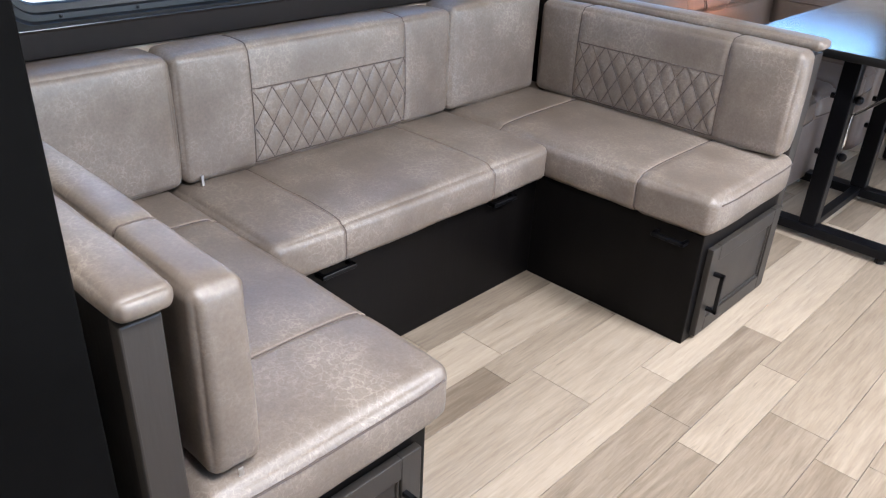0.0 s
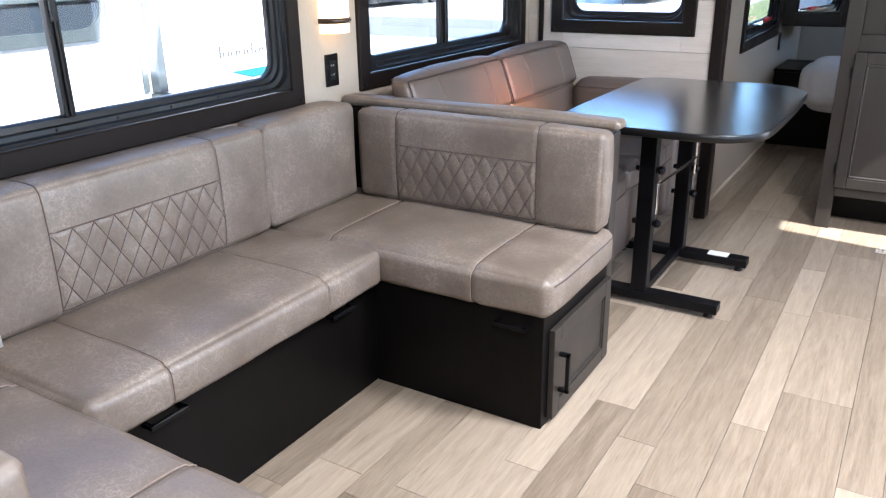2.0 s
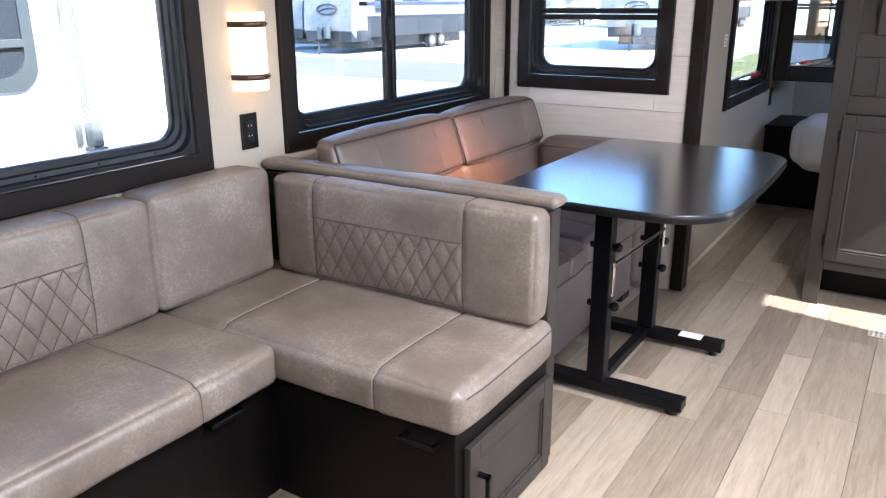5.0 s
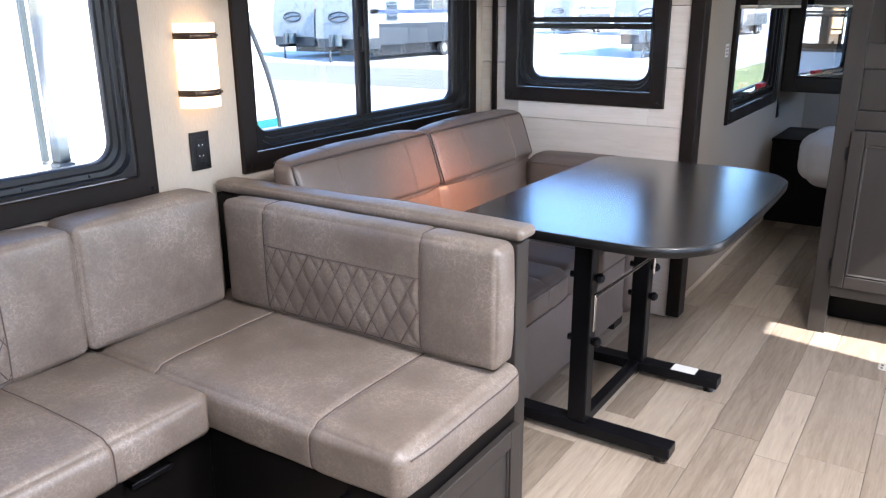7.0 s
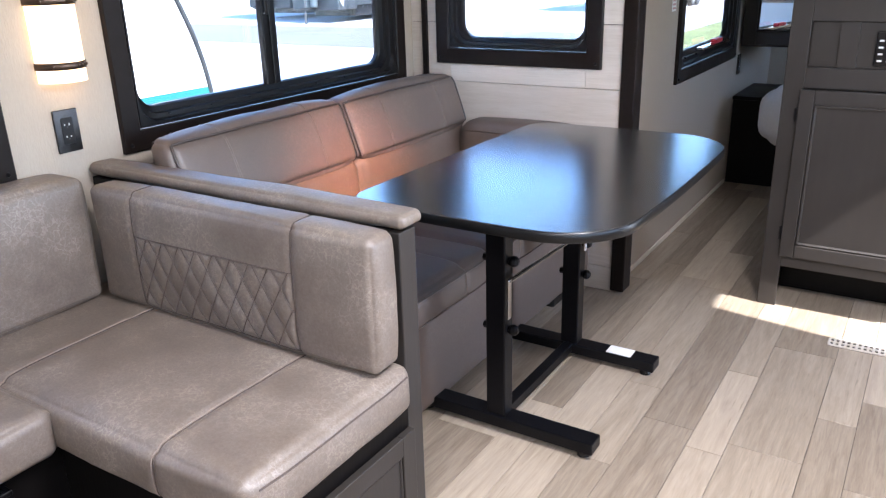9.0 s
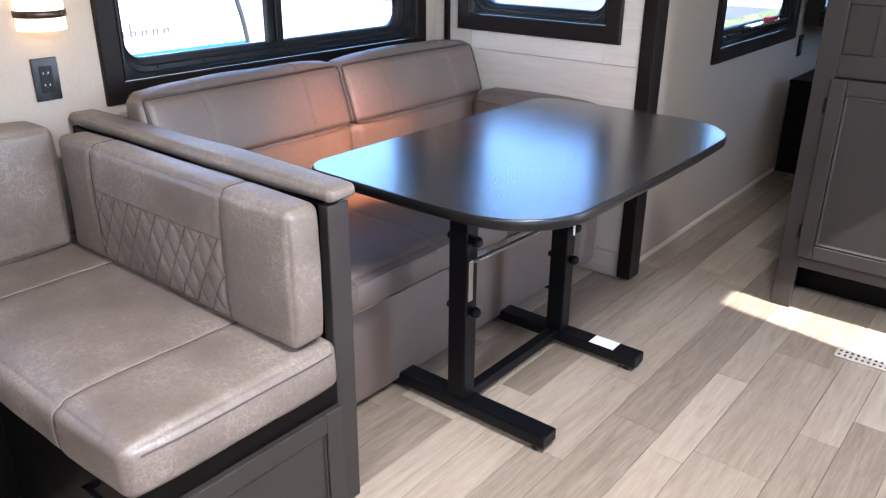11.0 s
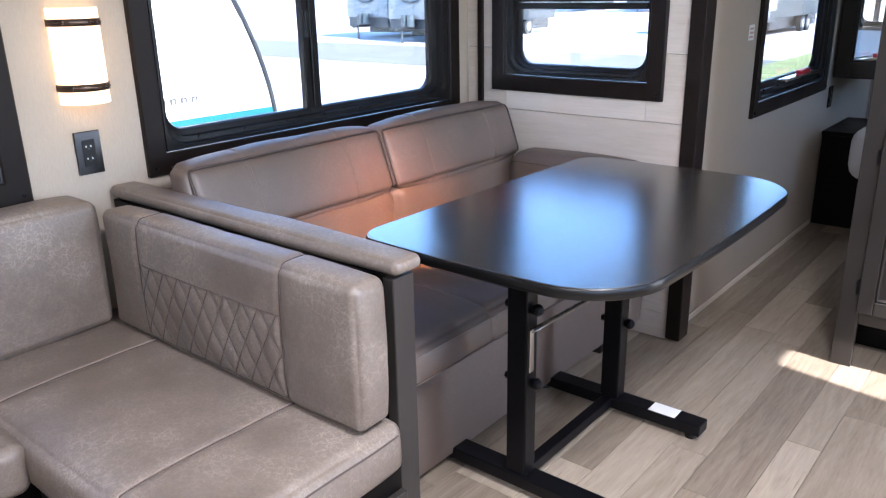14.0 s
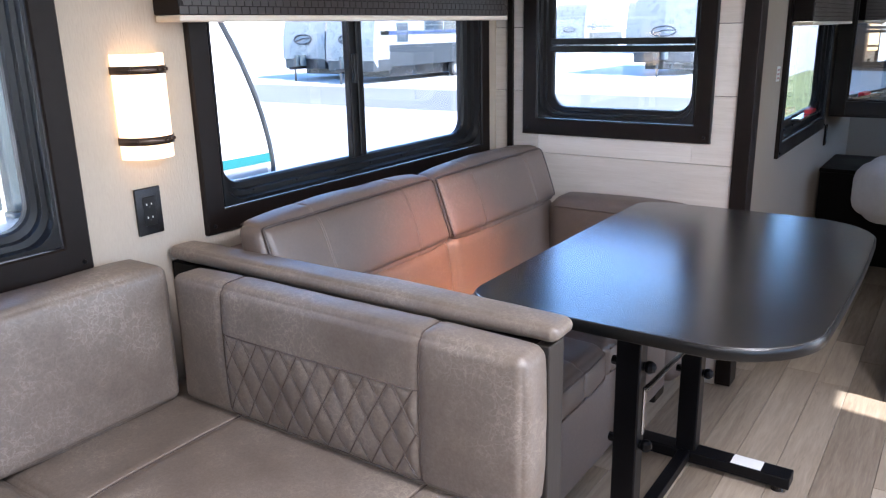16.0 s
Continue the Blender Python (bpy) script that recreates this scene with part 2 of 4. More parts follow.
CEILING = material("white_ceiling", (0.78, 0.77, 0.74), 0.6, vary=0.03)
FLOORWOOD = plank_material("floor_vinyl_planks", (0.145, 0.110, 0.077), (0.43, 0.356, 0.273), 1, 0.38)
JOINT = material("dark_joint", (0.06, 0.05, 0.042), 0.8, vary=0.1)
TABLETOP = material("black_oak_tabletop", (0.009, 0.008, 0.0075), 0.25, spec=1.0, coat=0.9, uneven=0.004, vary=0.4, grain=26, stretch=(1, 0.08, 1), bump=0.02, bump_scale=60)
EDGE = material("black_edge_band", (0.004, 0.004, 0.004), 0.34, spec=0.35, vary=0.1)
GLASS = glass_material("window_glass", (0.97, 0.99, 0.98))
MIRROR = material("mirror", (0.85, 0.86, 0.86), 0.0, 1.0, vary=0.01, uneven=0.0)
SCONCE = glowing("lit_frosted_glass", (1.0, 0.70, 0.38), 0.46)
CREAM = material("cream_rail", (0.66, 0.58, 0.48), 0.5, vary=0.06)
EMBOSSED = material("embossed_vinyl", (0.040, 0.032, 0.029), 0.33, vary=0.2)
LABEL = material("white_sticker", (0.75, 0.75, 0.72), 0.5, vary=0.04)
SHEET = material("white_bedding", (0.78, 0.77, 0.76), 0.8, vary=0.05, bump=0.3, bump_scale=30)
PLASTIC = material("black_plastic", (0.008, 0.008, 0.009), 0.24, vary=0.2)
RED = material("red_plastic", (0.55, 0.02, 0.03), 0.4, vary=0.1)
PALE_PRINT = material("faded_red_print", (0.50, 0.30, 0.28), 0.5, vary=0.1)
YELLOW = material("yellow_decal", (0.80, 0.72, 0.02), 0.5, vary=0.05)
VENT = material("beige_register", (0.50, 0.45, 0.38), 0.4, vary=0.08)
GELCOAT = material("white_gelcoat", (0.80, 0.81, 0.82), 0.3, vary=0.03)
GREYCOAT = material("grey_gelcoat", (0.33, 0.36, 0.40), 0.35, vary=0.05)
NAVY = material("navy_stripe", (0.02, 0.035, 0.09), 0.35, vary=0.05)
TEAL = material("teal_stripe", (0.02, 0.15, 0.16), 0.35, vary=0.05)
INK = material("grey_lettering", (0.035, 0.037, 0.04), 0.5, vary=0.05)
LETTER = material("pale_grey_lettering", (0.085, 0.087, 0.09), 0.5, vary=0.05)
AWNING = material("awning_metal", (0.055, 0.07, 0.074), 0.4, 0.0, vary=0.1)
DARKGLASS = material("dark_tinted_glass", (0.03, 0.04, 0.05), 0.05, vary=0.05)
TYRE = material("tyre_rubber", (0.02, 0.02, 0.02), 0.8, vary=0.2)
FARCOAT = material("pale_ribbed_siding", (0.24, 0.243, 0.245), 0.35, vary=0.05)
DARKCOAT = material("dark_grey_lower_panels", (0.020, 0.023, 0.026), 0.4, vary=0.08)
CONCRETE = material("pale_concrete_lot", (0.36, 0.352, 0.335), 0.85, vary=0.12, grain=8, blotch=0.3)
ASPHALT = material("asphalt", (0.115, 0.112, 0.100), 0.9, vary=0.2, grain=20, blotch=0.4)
GRASS = material("grass_verge", (0.15, 0.17, 0.055), 0.9, vary=0.4, grain=9, blotch=1)
# Lid of the made-up vent above the added amber lamp.
ADDED_AMBER_LID = material("added_amber_acrylic", (0.62, 0.26, 0.10), 0.2, vary=0.05)


# ---- building blocks ----
def part(name, bm, mat, parent=None, label="", smooth=False):
    me = bpy.data.meshes.new(name)
    bmesh.ops.recalc_face_normals(bm, faces=bm.faces[:])
    bm.to_mesh(me)
    bm.free()
    me.materials.append(mat)
    if smooth:
        me.polygons.foreach_set("use_smooth", [True] * len(me.polygons))
    ob = new(name, me)
    if parent is not None:
        ob.parent = parent
    if label:
        ob["label"] = label
    return ob


def thing(name, at, label, category, group="", kind=""):
    ob = new(name)
    ob.location = at
    ob.empty_display_size = 0.05
    bpy.context.view_layer.update()
    return tagged(ob, label, category, group, kind)


def under(ob):
    """Parts are written in world places; this takes the parent's place off again."""
    for c in ob.children:
        c.matrix_parent_inverse = Matrix.Translation(-ob.location)
    return ob


def add_box(bm, lo, hi, bevel=0.0, seg=2):
    m = Matrix.Translation([(a + b) / 2 for a, b in zip(lo, hi)]) @ Matrix.Diagonal([max(1e-4, b - a) for a, b in zip(lo, hi)] + [1])
    vs = bmesh.ops.create_cube(bm, size=1, matrix=m)["verts"]
    if bevel:
        es = list({e for v in vs for e in v.link_edges})
        bmesh.ops.bevel(bm, geom=es, offset=bevel, segments=seg, profile=0.5, affect="EDGES")
    return bm


def box(lo, hi, bevel=0.003, seg=2):
    return add_box(bmesh.new(), lo, hi, bevel, seg)


def add_tube(bm, pts, r, sides=8, closed=False):
    pts = [Vector(p) for p in pts]
    rings = []
    n = len(pts)
    for i, p in enumerate(pts):
        a = pts[i - 1] if (i > 0 or closed) else p
        b = pts[(i + 1) % n] if (i < n - 1 or closed) else p
        d = (b - a).normalized()
        up = Vector((0, 0, 1)) if abs(d.z) < 0.9 else Vector((1, 0, 0))
        u = d.cross(up).normalized()
        v = d.cross(u)
        rings.append([bm.verts.new(p + r * (math.cos(2 * math.pi * k / sides) * u + math.sin(2 * math.pi * k / sides) * v)) for k in range(sides)])
    for i in range(n if closed else n - 1):
        A, B = rings[i], rings[(i + 1) % n]
        for k in range(sides):
            bm.faces.new((A[k], A[(k + 1) % sides], B[(k + 1) % sides], B[k]))
    if not closed:
        bm.faces.new(rings[0]); bm.faces.new(rings[-1])
    return bm


def tube(pts, r, sides=8, closed=False):
    return add_tube(bmesh.new(), pts, r, sides, closed)


def rounded_rect(u0, v0, u1, v1, r, k=6):
    """The outline of a rectangle with rounded corners, anticlockwise."""
    out = []
    for cu, cv, a in ((u1 - r, v1 - r, 0), (u0 + r, v1 - r, 90), (u0 + r, v0 + r, 180), (u1 - r, v0 + r, 270)):
        for i in range(k + 1):
            t = radians(a + 90 * i / k)
            out.append((cu + r * math.cos(t), cv + r * math.sin(t)))
    return out


def loft(loops, closed=False, cap=False):
    """A skin through loops of equally many points."""
    bm = bmesh.new()
    rings = [[bm.verts.new(p) for p in loop] for loop in loops]
    n = len(rings[0])
    for i in range(len(rings) if closed else len(rings) - 1):
        A, B = rings[i], rings[(i + 1) % len(rings)]
        for k in range(n):
            bm.faces.new((A[k], A[(k + 1) % n], B[(k + 1) % n], B[k]))
    if cap:
        bm.faces.new(rings[0]); bm.faces.new(rings[-1])
    return bm


class Pad:
    """An upholstered block: rounded edges, bulging faces, sunk seams."""

    def __init__(self, lo, hi, r=0.03, puff=0.01, seams=(), seed=0, lean=None, sink=0.0045):
        self.lo, self.hi, self.r, self.puff, self.seams, self.seed, self.lean = Vector(lo), Vector(hi), r, puff, seams, seed, lean
        self.sink = sink

    def place(self, p, off=0.0):
        lo, hi, r = self.lo, self.hi, self.r
        inner = Vector([min(max(p[i], lo[i] + r), hi[i] - r) for i in range(3)])
        d = Vector(p) - inner
        n = d.normalized() if d.length > 1e-9 else Vector((0, 0, 1))
        q = inner + n * r
        u = [max(-1, min(1, (2 * p[i] - lo[i] - hi[i]) / (hi[i] - lo[i]))) for i in range(3)]
        bulge = 0.0
        for k in range(3):
            a, b = [j for j in range(3) if j != k]
            bulge += self.puff * n[k] ** 2 * (1 - u[a] ** 4) * (1 - u[b] ** 4)
        for axis, value in self.seams:
            t = abs(p[axis] - value)
            if t < 0.022:
                bulge -= self.sink * (1 - t / 0.022) ** 2 * (1 - abs(n[axis]))
        w = Vector(p) * 5 + Vector((self.seed * 3.1, self.seed * 1.7, 0))
        bulge += 0.0035 * noise.noise(w) + 0.0012 * noise.noise(w * 4)
        q = q + n * (bulge + off)
        if self.lean:
            axis, z0, slope = self.lean
            q[axis] += (q.z - z0) * slope
        return q

    def ticks(self, k, res):
        lo, hi, r = self.lo[k], self.hi[k], self.r
        n = max(2, int((hi - lo - 2 * r) / res))
        v = [lo, lo + r * 0.2, lo + r * 0.45, lo + r * 0.72] + [lo + r + (hi - lo - 2 * r) * i / n for i in range(n + 1)] + [hi - r * 0.72, hi - r * 0.45, hi - r * 0.2, hi]
        for axis, value in self.seams:
            if axis == k:
                v = [t for t in v if abs(t - value) > 0.024] + [value + s for s in (-0.022, -0.014, -0.007, -0.003, 0, 0.003, 0.007, 0.014, 0.022)]
        return sorted(set(round(t, 5) for t in v))

    def mesh(self, res=0.03):
        bm = bmesh.new()
        T = [self.ticks(k, res) for k in range(3)]
        known = {}

        def vert(p):
            key = tuple(round(c, 5) for c in p)
            if key not in known:
                known[key] = bm.verts.new(self.place(p))
            return known[key]
        for k in range(3):
            a, b = [j for j in range(3) if j != k]
            for side in (self.lo[k], self.hi[k]):
                for i in range(len(T[a]) - 1):
                    for j in range(len(T[b]) - 1):
                        q = []
                        for s, t in ((T[a][i], T[b][j]), (T[a][i + 1], T[b][j]), (T[a][i + 1], T[b][j + 1]), (T[a][i], T[b][j + 1])):
                            p = [0, 0, 0]
                            p[k], p[a], p[b] = side, s, t
                            q.append(vert(p))
                        bm.faces.new(q)
        return bm

    def seam(self, pts, r=0.0022, off=0.0, n=26):
        """A thread that runs over the block's skin through the given points."""
        path = []
        for p, q in zip(pts, pts[1:]):
            for i in range(n):
                path.append(self.place(Vector(p).lerp(Vector(q), i / n), off))
        path.append(self.place(pts[-1], off))
        return tube(path, r, 5)


def quilt(pad, axis, side, ulim, vlim, sign, du=0.0578, dv=0.097):
    """A diamond-quilted panel sewn on one face of a pad, and its stitching."""
    ua = 1 if axis == 0 else 0
    bm = bmesh.new()
    nu, nv = 150, 64
    grid = []

    def at(u, v, off):
        p = [0, 0, 0]
        p[axis], p[ua], p[2] = side, u, v
        return pad.place(p, off)
    for j in range(nv + 1):
        row = []
        for i in range(nu + 1):
            u = ulim[0] + (ulim[1] - ulim[0]) * i / nu
            v = vlim[0] + (vlim[1] - vlim[0]) * j / nv
            a, b = (u - ulim[0]) / du + (v - vlim[0]) / dv, (u - ulim[0]) / du - (v - vlim[0]) / dv
            da, db = abs(a - round(a)), abs(b - round(b))
            e = min(1, min(u - ulim[0], ulim[1] - u, v - vlim[0], vlim[1] - v) / 0.012)
            h = (1 - (1 - min(1, da * 2.6)) ** 2) * (1 - (1 - min(1, db * 2.6)) ** 2)
            row.append(bm.verts.new(at(u, v, -0.0026 + 0.0052 * math.sqrt(max(0, h)) * (0.25 + 0.75 * e))))
        grid.append(row)
    for j in range(nv):
        for i in range(nu):
            bm.faces.new((grid[j][i], grid[j][i + 1], grid[j + 1][i + 1], grid[j + 1][i]))
    st = bmesh.new()
    U, V = (ulim[1] - ulim[0]) / du, (vlim[1] - vlim[0]) / dv
    for s in (1, -1):
        for k in range(-4, int(U + V) + 3):
            pts = []
            for i in range(25):
                v = V * i / 24
                u = k - s * v
                if 0 <= u <= U:
                    pts.append(at(ulim[0] + u * du, vlim[0] + v * dv, -0.0006))
            if len(pts) > 1:
                add_tube(st, pts, 0.0019, 4)
    rim = [(ulim[0], vlim[0]), (ulim[1], vlim[0]), (ulim[1], vlim[1]), (ulim[0], vlim[1])]
    for (ua0, va0), (ub, vb) in zip(rim, rim[1:] + rim[:1]):
        add_tube(st, [at(ua0 + (ub - ua0) * i / 24, va0 + (vb - va0) * i / 24, 0.0) for i in range(25)], 0.002, 4)
    return bm, st


def holed_wall(name, to, u0, u1, z0, z1, n0, n1, holes, mat, label):
    """A thick wall with rectangular openings; to(u, z, n) gives the world place."""
    bm = bmesh.new()

    def slab(a, b, c, d):
        if b - a < 1e-4 or d - c < 1e-4:
            return
        p, q = to(a, c, n0), to(b, d, n1)
        add_box(bm, [min(i, j) for i, j in zip(p, q)], [max(i, j) for i, j in zip(p, q)])
    u = u0
    for h0, h1, hz0, hz1 in sorted(holes):
        slab(u, h0, z0, z1)
        slab(h0, h1, z0, hz0)
        slab(h0, h1, hz1, z1)
        u = h1
    slab(u, u1, z0, z1)
    ob = part(name, bm, mat)
    return tagged(ob, label, "wall", kind="structure")


def window(name, to, outer, glass, label, mullion=None, rail=None, radius=0.055, trim=0.062):
    """A framed window: flat trim round a stepped black frame with rounded corners. n runs into the room."""
    u0, z0, u1, z1 = outer
    g0, gz0, g1, gz1 = glass
    c = to((u0 + u1) / 2, z0, 0)
    w = thing(name, c, label, "window", kind="structure")

    def ring(u0, z0, u1, z1, r, n):
        return [to(u, z, n) for u, z in rounded_rect(u0, z0, u1, z1, r)]
    t = trim
    prof = [(0, 0.0, 0.002), (0, 0.012, 0.002), (0.004, 0.016, 0.003), (t - 0.004, 0.016, 0.003), (t, 0.012, 0.002), (t, -0.03, 0.002)]
    part("trim", loft([ring(u0 + i, z0 + i, u1 - i, z1 - i, r, n) for i, n, r in prof]), TRIM, w)
    a0, az0, a1, az1 = u0 + t + 0.0015, z0 + t + 0.0015, u1 - t - 0.0015, z1 - t - 0.0015
    steps = [(0.0, 0.006, 0.02), (0.06, 0.011, 0.02), (0.22, 0.011, 0.8), (0.30, -0.004, 0.9), (0.55, -0.006, 1.0), (0.62, -0.018, 1.0), (0.92, -0.022, 1.0), (1.0, -0.030, 1.0), (1.0, -0.05, 1.0)]
    loops = []
    for f, n, rr in steps:
        loops.append(ring(a0 + (g0 - a0) * f, az0 + (gz0 - az0) * f, a1 + (g1 - a1) * f, az1 + (gz1 - az1) * f, max(0.004, radius * rr * (1.6 - 0.6 * f)), n))
    part("frame", loft(loops), RUBBER, w, "black stepped window frame with rounded corners", smooth=False)

    def pane(p0, pz0, p1, pz1):
        bm = bmesh.new()
        q0, q1 = to(p0, pz0, -0.044), to(p1, pz1, -0.040)
        add_box(bm, [min(i, j) for i, j in zip(q0, q1)], [max(i, j) for i, j in zip(q0, q1)])
        ob = part("pane", bm, GLASS, w)
        ob.visible_shadow = False

    def bar(p0, pz0, p1, pz1, m0, m1, nm):
        q0, q1 = to(p0, pz0, m0), to(p1, pz1, m1)
        part(nm, box([min(i, j) for i, j in zip(q0, q1)], [max(i, j) for i, j in zip(q0, q1)], 0.004), RUBBER, w)
    if mullion:
        m0, m1 = mullion
        bar(m0, gz0 - 0.004, m1, gz1 + 0.004, -0.036, -0.010, "mullion")
        mid = (m0 + m1) / 2
        bar(mid - 0.005, gz0, mid + 0.005, gz1, -0.008, -0.003, "mullion_lip")
        bar(m0 + 0.004, gz0 + 0.23, m0 + 0.020, gz0 + 0.32, -0.008, 0.006, "latch")
        pane(g0 - 0.005, gz0 - 0.005, mid, gz1 + 0.005)
        pane(mid + 0.001, gz0 - 0.005, g1 + 0.005, gz1 + 0.005)
    elif rail:
        r0, r1 = rail
        mid = (r0 + r1) / 2
        bar(g0 - 0.004, r0, g1 + 0.004, mid - 0.002, -0.036, -0.006, "sash_rail")
        bar(g0 - 0.004, mid + 0.002, g1 + 0.004, r1, -0.036, -0.014, "sash_rail")
        pane(g0 - 0.005, gz0 - 0.005, g1 + 0.005, mid)
        pane(g0 - 0.005, mid + 0.001, g1 + 0.005, gz1 + 0.005)
    else:
        pane(g0 - 0.005, gz0 - 0.005, g1 + 0.005, gz1 + 0.005)
    # screw heads along the sill and in the trim's corners
    n_s = int((g1 - g0) / 0.16)
    for i in range(n_s):
        u = g0 + (g1 - g0) * (i + 0.5) / n_s
        bm = bmesh.new()
        bmesh.ops.create_uvsphere(bm, u_segments=8, v_segments=5, radius=0.004, matrix=Matrix.Translation(to(u, gz0 - 0.028, -0.004)))
        part("screw", bm, BLACKMETAL, w, smooth=True)
    for u, z in ((u0 + 0.022, z0 + 0.022), (u1 - 0.022, z0 + 0.022)):
        bm = bmesh.new()
        bmesh.ops.create_uvsphere(bm, u_segments=8, v_segments=5, radius=0.006, matrix=Matrix.Translation(to(u, z, 0.016)))
        part("screw", bm, BLACKMETAL, w, smooth=True)
    return under(w)


# ---- the shell of the trailer ----
FLOOR_TOP = 0.0
part_floor = tagged(part("floor", box((-1.82, -2.1, -0.08), (1.5, 7.1, -0.005), 0), JOINT), "pale grey-brown wood-look vinyl plank floor", "floor", kind="structure")

WX, FY, SX = -1.76, 4.016, -0.82
west = lambda u, z, n: (WX + n, u, z)
north = lambda u, z, n: (u, FY - n, z)
side = lambda u, z, n: (SX + n, u, z)
east = lambda u, z, n: (1.45 - n, u, z)

holed_wall("wall_west", west, 0.31, FY + 0.06, 0.0, 2.0, -0.05, 0.0, [(0.61, 2.135, 0.86, 1.50), (2.583, 3.88, 0.86, 1.50)], LINEN, "beige linen-textured wallpapered wall of the slide-out")
holed_wall("wall_north", north, WX, SX + 0.008, 0.0, 2.0, -0.05, -0.012, [(-1.567, -0.957, 0.962, 1.545)], JOINT, "backing of the whitewashed board wall")
holed_wall("wall_side", side, 4.086, 7.0, 0.0, 2.0, -0.05, 0.0, [(4.785, 5.80, 0.81, 1.50)], LINEN, "beige wallpapered side wall beyond the slide-out")
# wall_east is unseen; its openings are added for fill lamps and sun strip.
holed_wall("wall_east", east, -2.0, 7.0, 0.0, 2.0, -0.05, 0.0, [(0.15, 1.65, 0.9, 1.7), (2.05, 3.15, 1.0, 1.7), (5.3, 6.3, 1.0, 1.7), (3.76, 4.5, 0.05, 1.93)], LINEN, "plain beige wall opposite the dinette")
tagged(part("wall_south", box((-0.9, -2.06, 0), (1.5, -2.0, 2.0), 0), LINEN), "plain beige rear wall", "wall", kind="structure")
tagged(part("wall_bedroom", box((-0.82, 7.0, 0), (1.5, 7.06, 2.0), 0), LINEN), "plain beige bedroom end wall", "wall", kind="structure")
tagged(part("wall_west_rear", box((-0.9, -2.0, 0), (-0.84, -0.3, 2.0), 0), LINEN), "plain beige wall behind the tall cabinet", "wall", kind="structure")
def ceiling_with_added_vents():
    """The ceiling panel, open at the added, unseen vents above the fill lamps."""
    bm = bmesh.new()
    ys = [-2.1, 0.31, 0.69, 1.91, 2.29, 2.63, 3.25, 7.1]
    open_x = {1: (-0.09, 0.29), 3: (0.26, 0.64), 5: (-0.13, 0.09)}
    for i, (y0, y1) in enumerate(zip(ys, ys[1:])):
        if i in open_x:
            add_box(bm, (-1.82, y0, 2.0), (open_x[i][0], y1, 2.06))
            add_box(bm, (open_x[i][1], y0, 2.0), (1.5, y1, 2.06))
        else:
            add_box(bm, (-1.82, y0, 2.0), (1.5, y1, 2.06))
    tagged(part("ceiling", bm, CEILING), "plain white ceiling panel with added roof vents", "ceiling", kind="structure")
    for i, (x0, x1) in open_x.items():
        v = thing("roof_vent", ((x0 + x1) / 2, (ys[i] + ys[i + 1]) / 2, 2.0), "unseen square roof vent with a plastic lid, added over a fill lamp", "roof vent")
        part("lid", box((x0 - 0.03, ys[i] - 0.03, 2.062), (x1 + 0.03, ys[i + 1] + 0.03, 2.072), 0.002), ADDED_AMBER_LID if i == 5 else CEILING, v)
        under(v)


ceiling_with_added_vents()
tagged(part("wall_slide_end", box((-1.81, 0.25, 0), (-0.70, 0.309, 2.0), 0), LINEN), "plain beige end wall of the slide-out", "wall", kind="structure")

window("window_1", west, (0.55, 0.80, 2.197, 1.56), (0.655, 0.912, 2.092, 1.46), "wide dark-framed sliding window over the dinette bench", mullion=(1.318, 1.35))
window("window_2", west, (2.52, 0.80, 3.942, 1.56), (2.618, 0.918, 3.800, 1.46), "dark-framed sliding window behind the sofa", mullion=(3.137, 3.203))
window("window_3", north, (-1.63, 0.90, -0.893, 1.607), (-1.520, 1.006, -0.980, 1.50), "dark-framed sash window in the white board wall", rail=(1.212, 1.262))
window("window_4", side, (4.72, 0.75, 5.862, 1.56), (4.80, 0.88, 5.74, 1.46), "narrow dark-framed window in the far side wall")


def slide_post():
    p = thing("slide_post", (-0.783, 4.04, 0.012), "dark brown vertical trim post at the slide-out's edge", "post", kind="structure")
    part("post_face", box((-0.812, 4.0, 0.012), (-0.756, 4.083, 2.0), 0.003), TRIM, p)
    return under(p)


slide_post()
tagged(part("corner_trim", box((-1.70, 4.0, 0.0), (-1.676, FY - 0.0005, 2.0), 0.003), TRIM), "thin dark corner moulding", "trim", kind="structure")
tagged(part("baseboard", box((SX + 0.0005, 4.09, 0.0), (SX + 0.008, 5.93, 0.022), 0.002), CREAM), "thin pale base moulding", "baseboard", kind="structure")


def tall_cabinet():
    t = thing("tall_cabinet", (-0.95, 0.0, 0), "tall dark brown cabinet beside the dinette", "cabinet")
    part("body", box((-1.25, -0.3, 0.0), (-0.70, 0.245, 1.99), 0.003), TALLDARK, t)
    part("side_panel", box((-0.699, -0.3, 0.0), (-0.682, 0.306, 1.99), 0.003), TALLDARK, t)
    return under(t)


tall_cabinet()


# ---- the dinette ----
def pull(parent, a, b, out, up):
    """A square bar handle between two feet."""
    a, b, out = Vector(a), Vector(b), Vector(out)
    bm = bmesh.new()

    def bar(p, q, r=0.006):
        lo = [min(i, j) - r for i, j in zip(p, q)]
        hi = [max(i, j) + r for i, j in zip(p, q)]
        add_box(bm, lo, hi, 0.0015, 1)
    bar(a + out, b + out)
    bar(a, a + out)
    bar(b, b + out)
    return part("handle", bm, BLACKMETAL, parent, "square black bar handle")


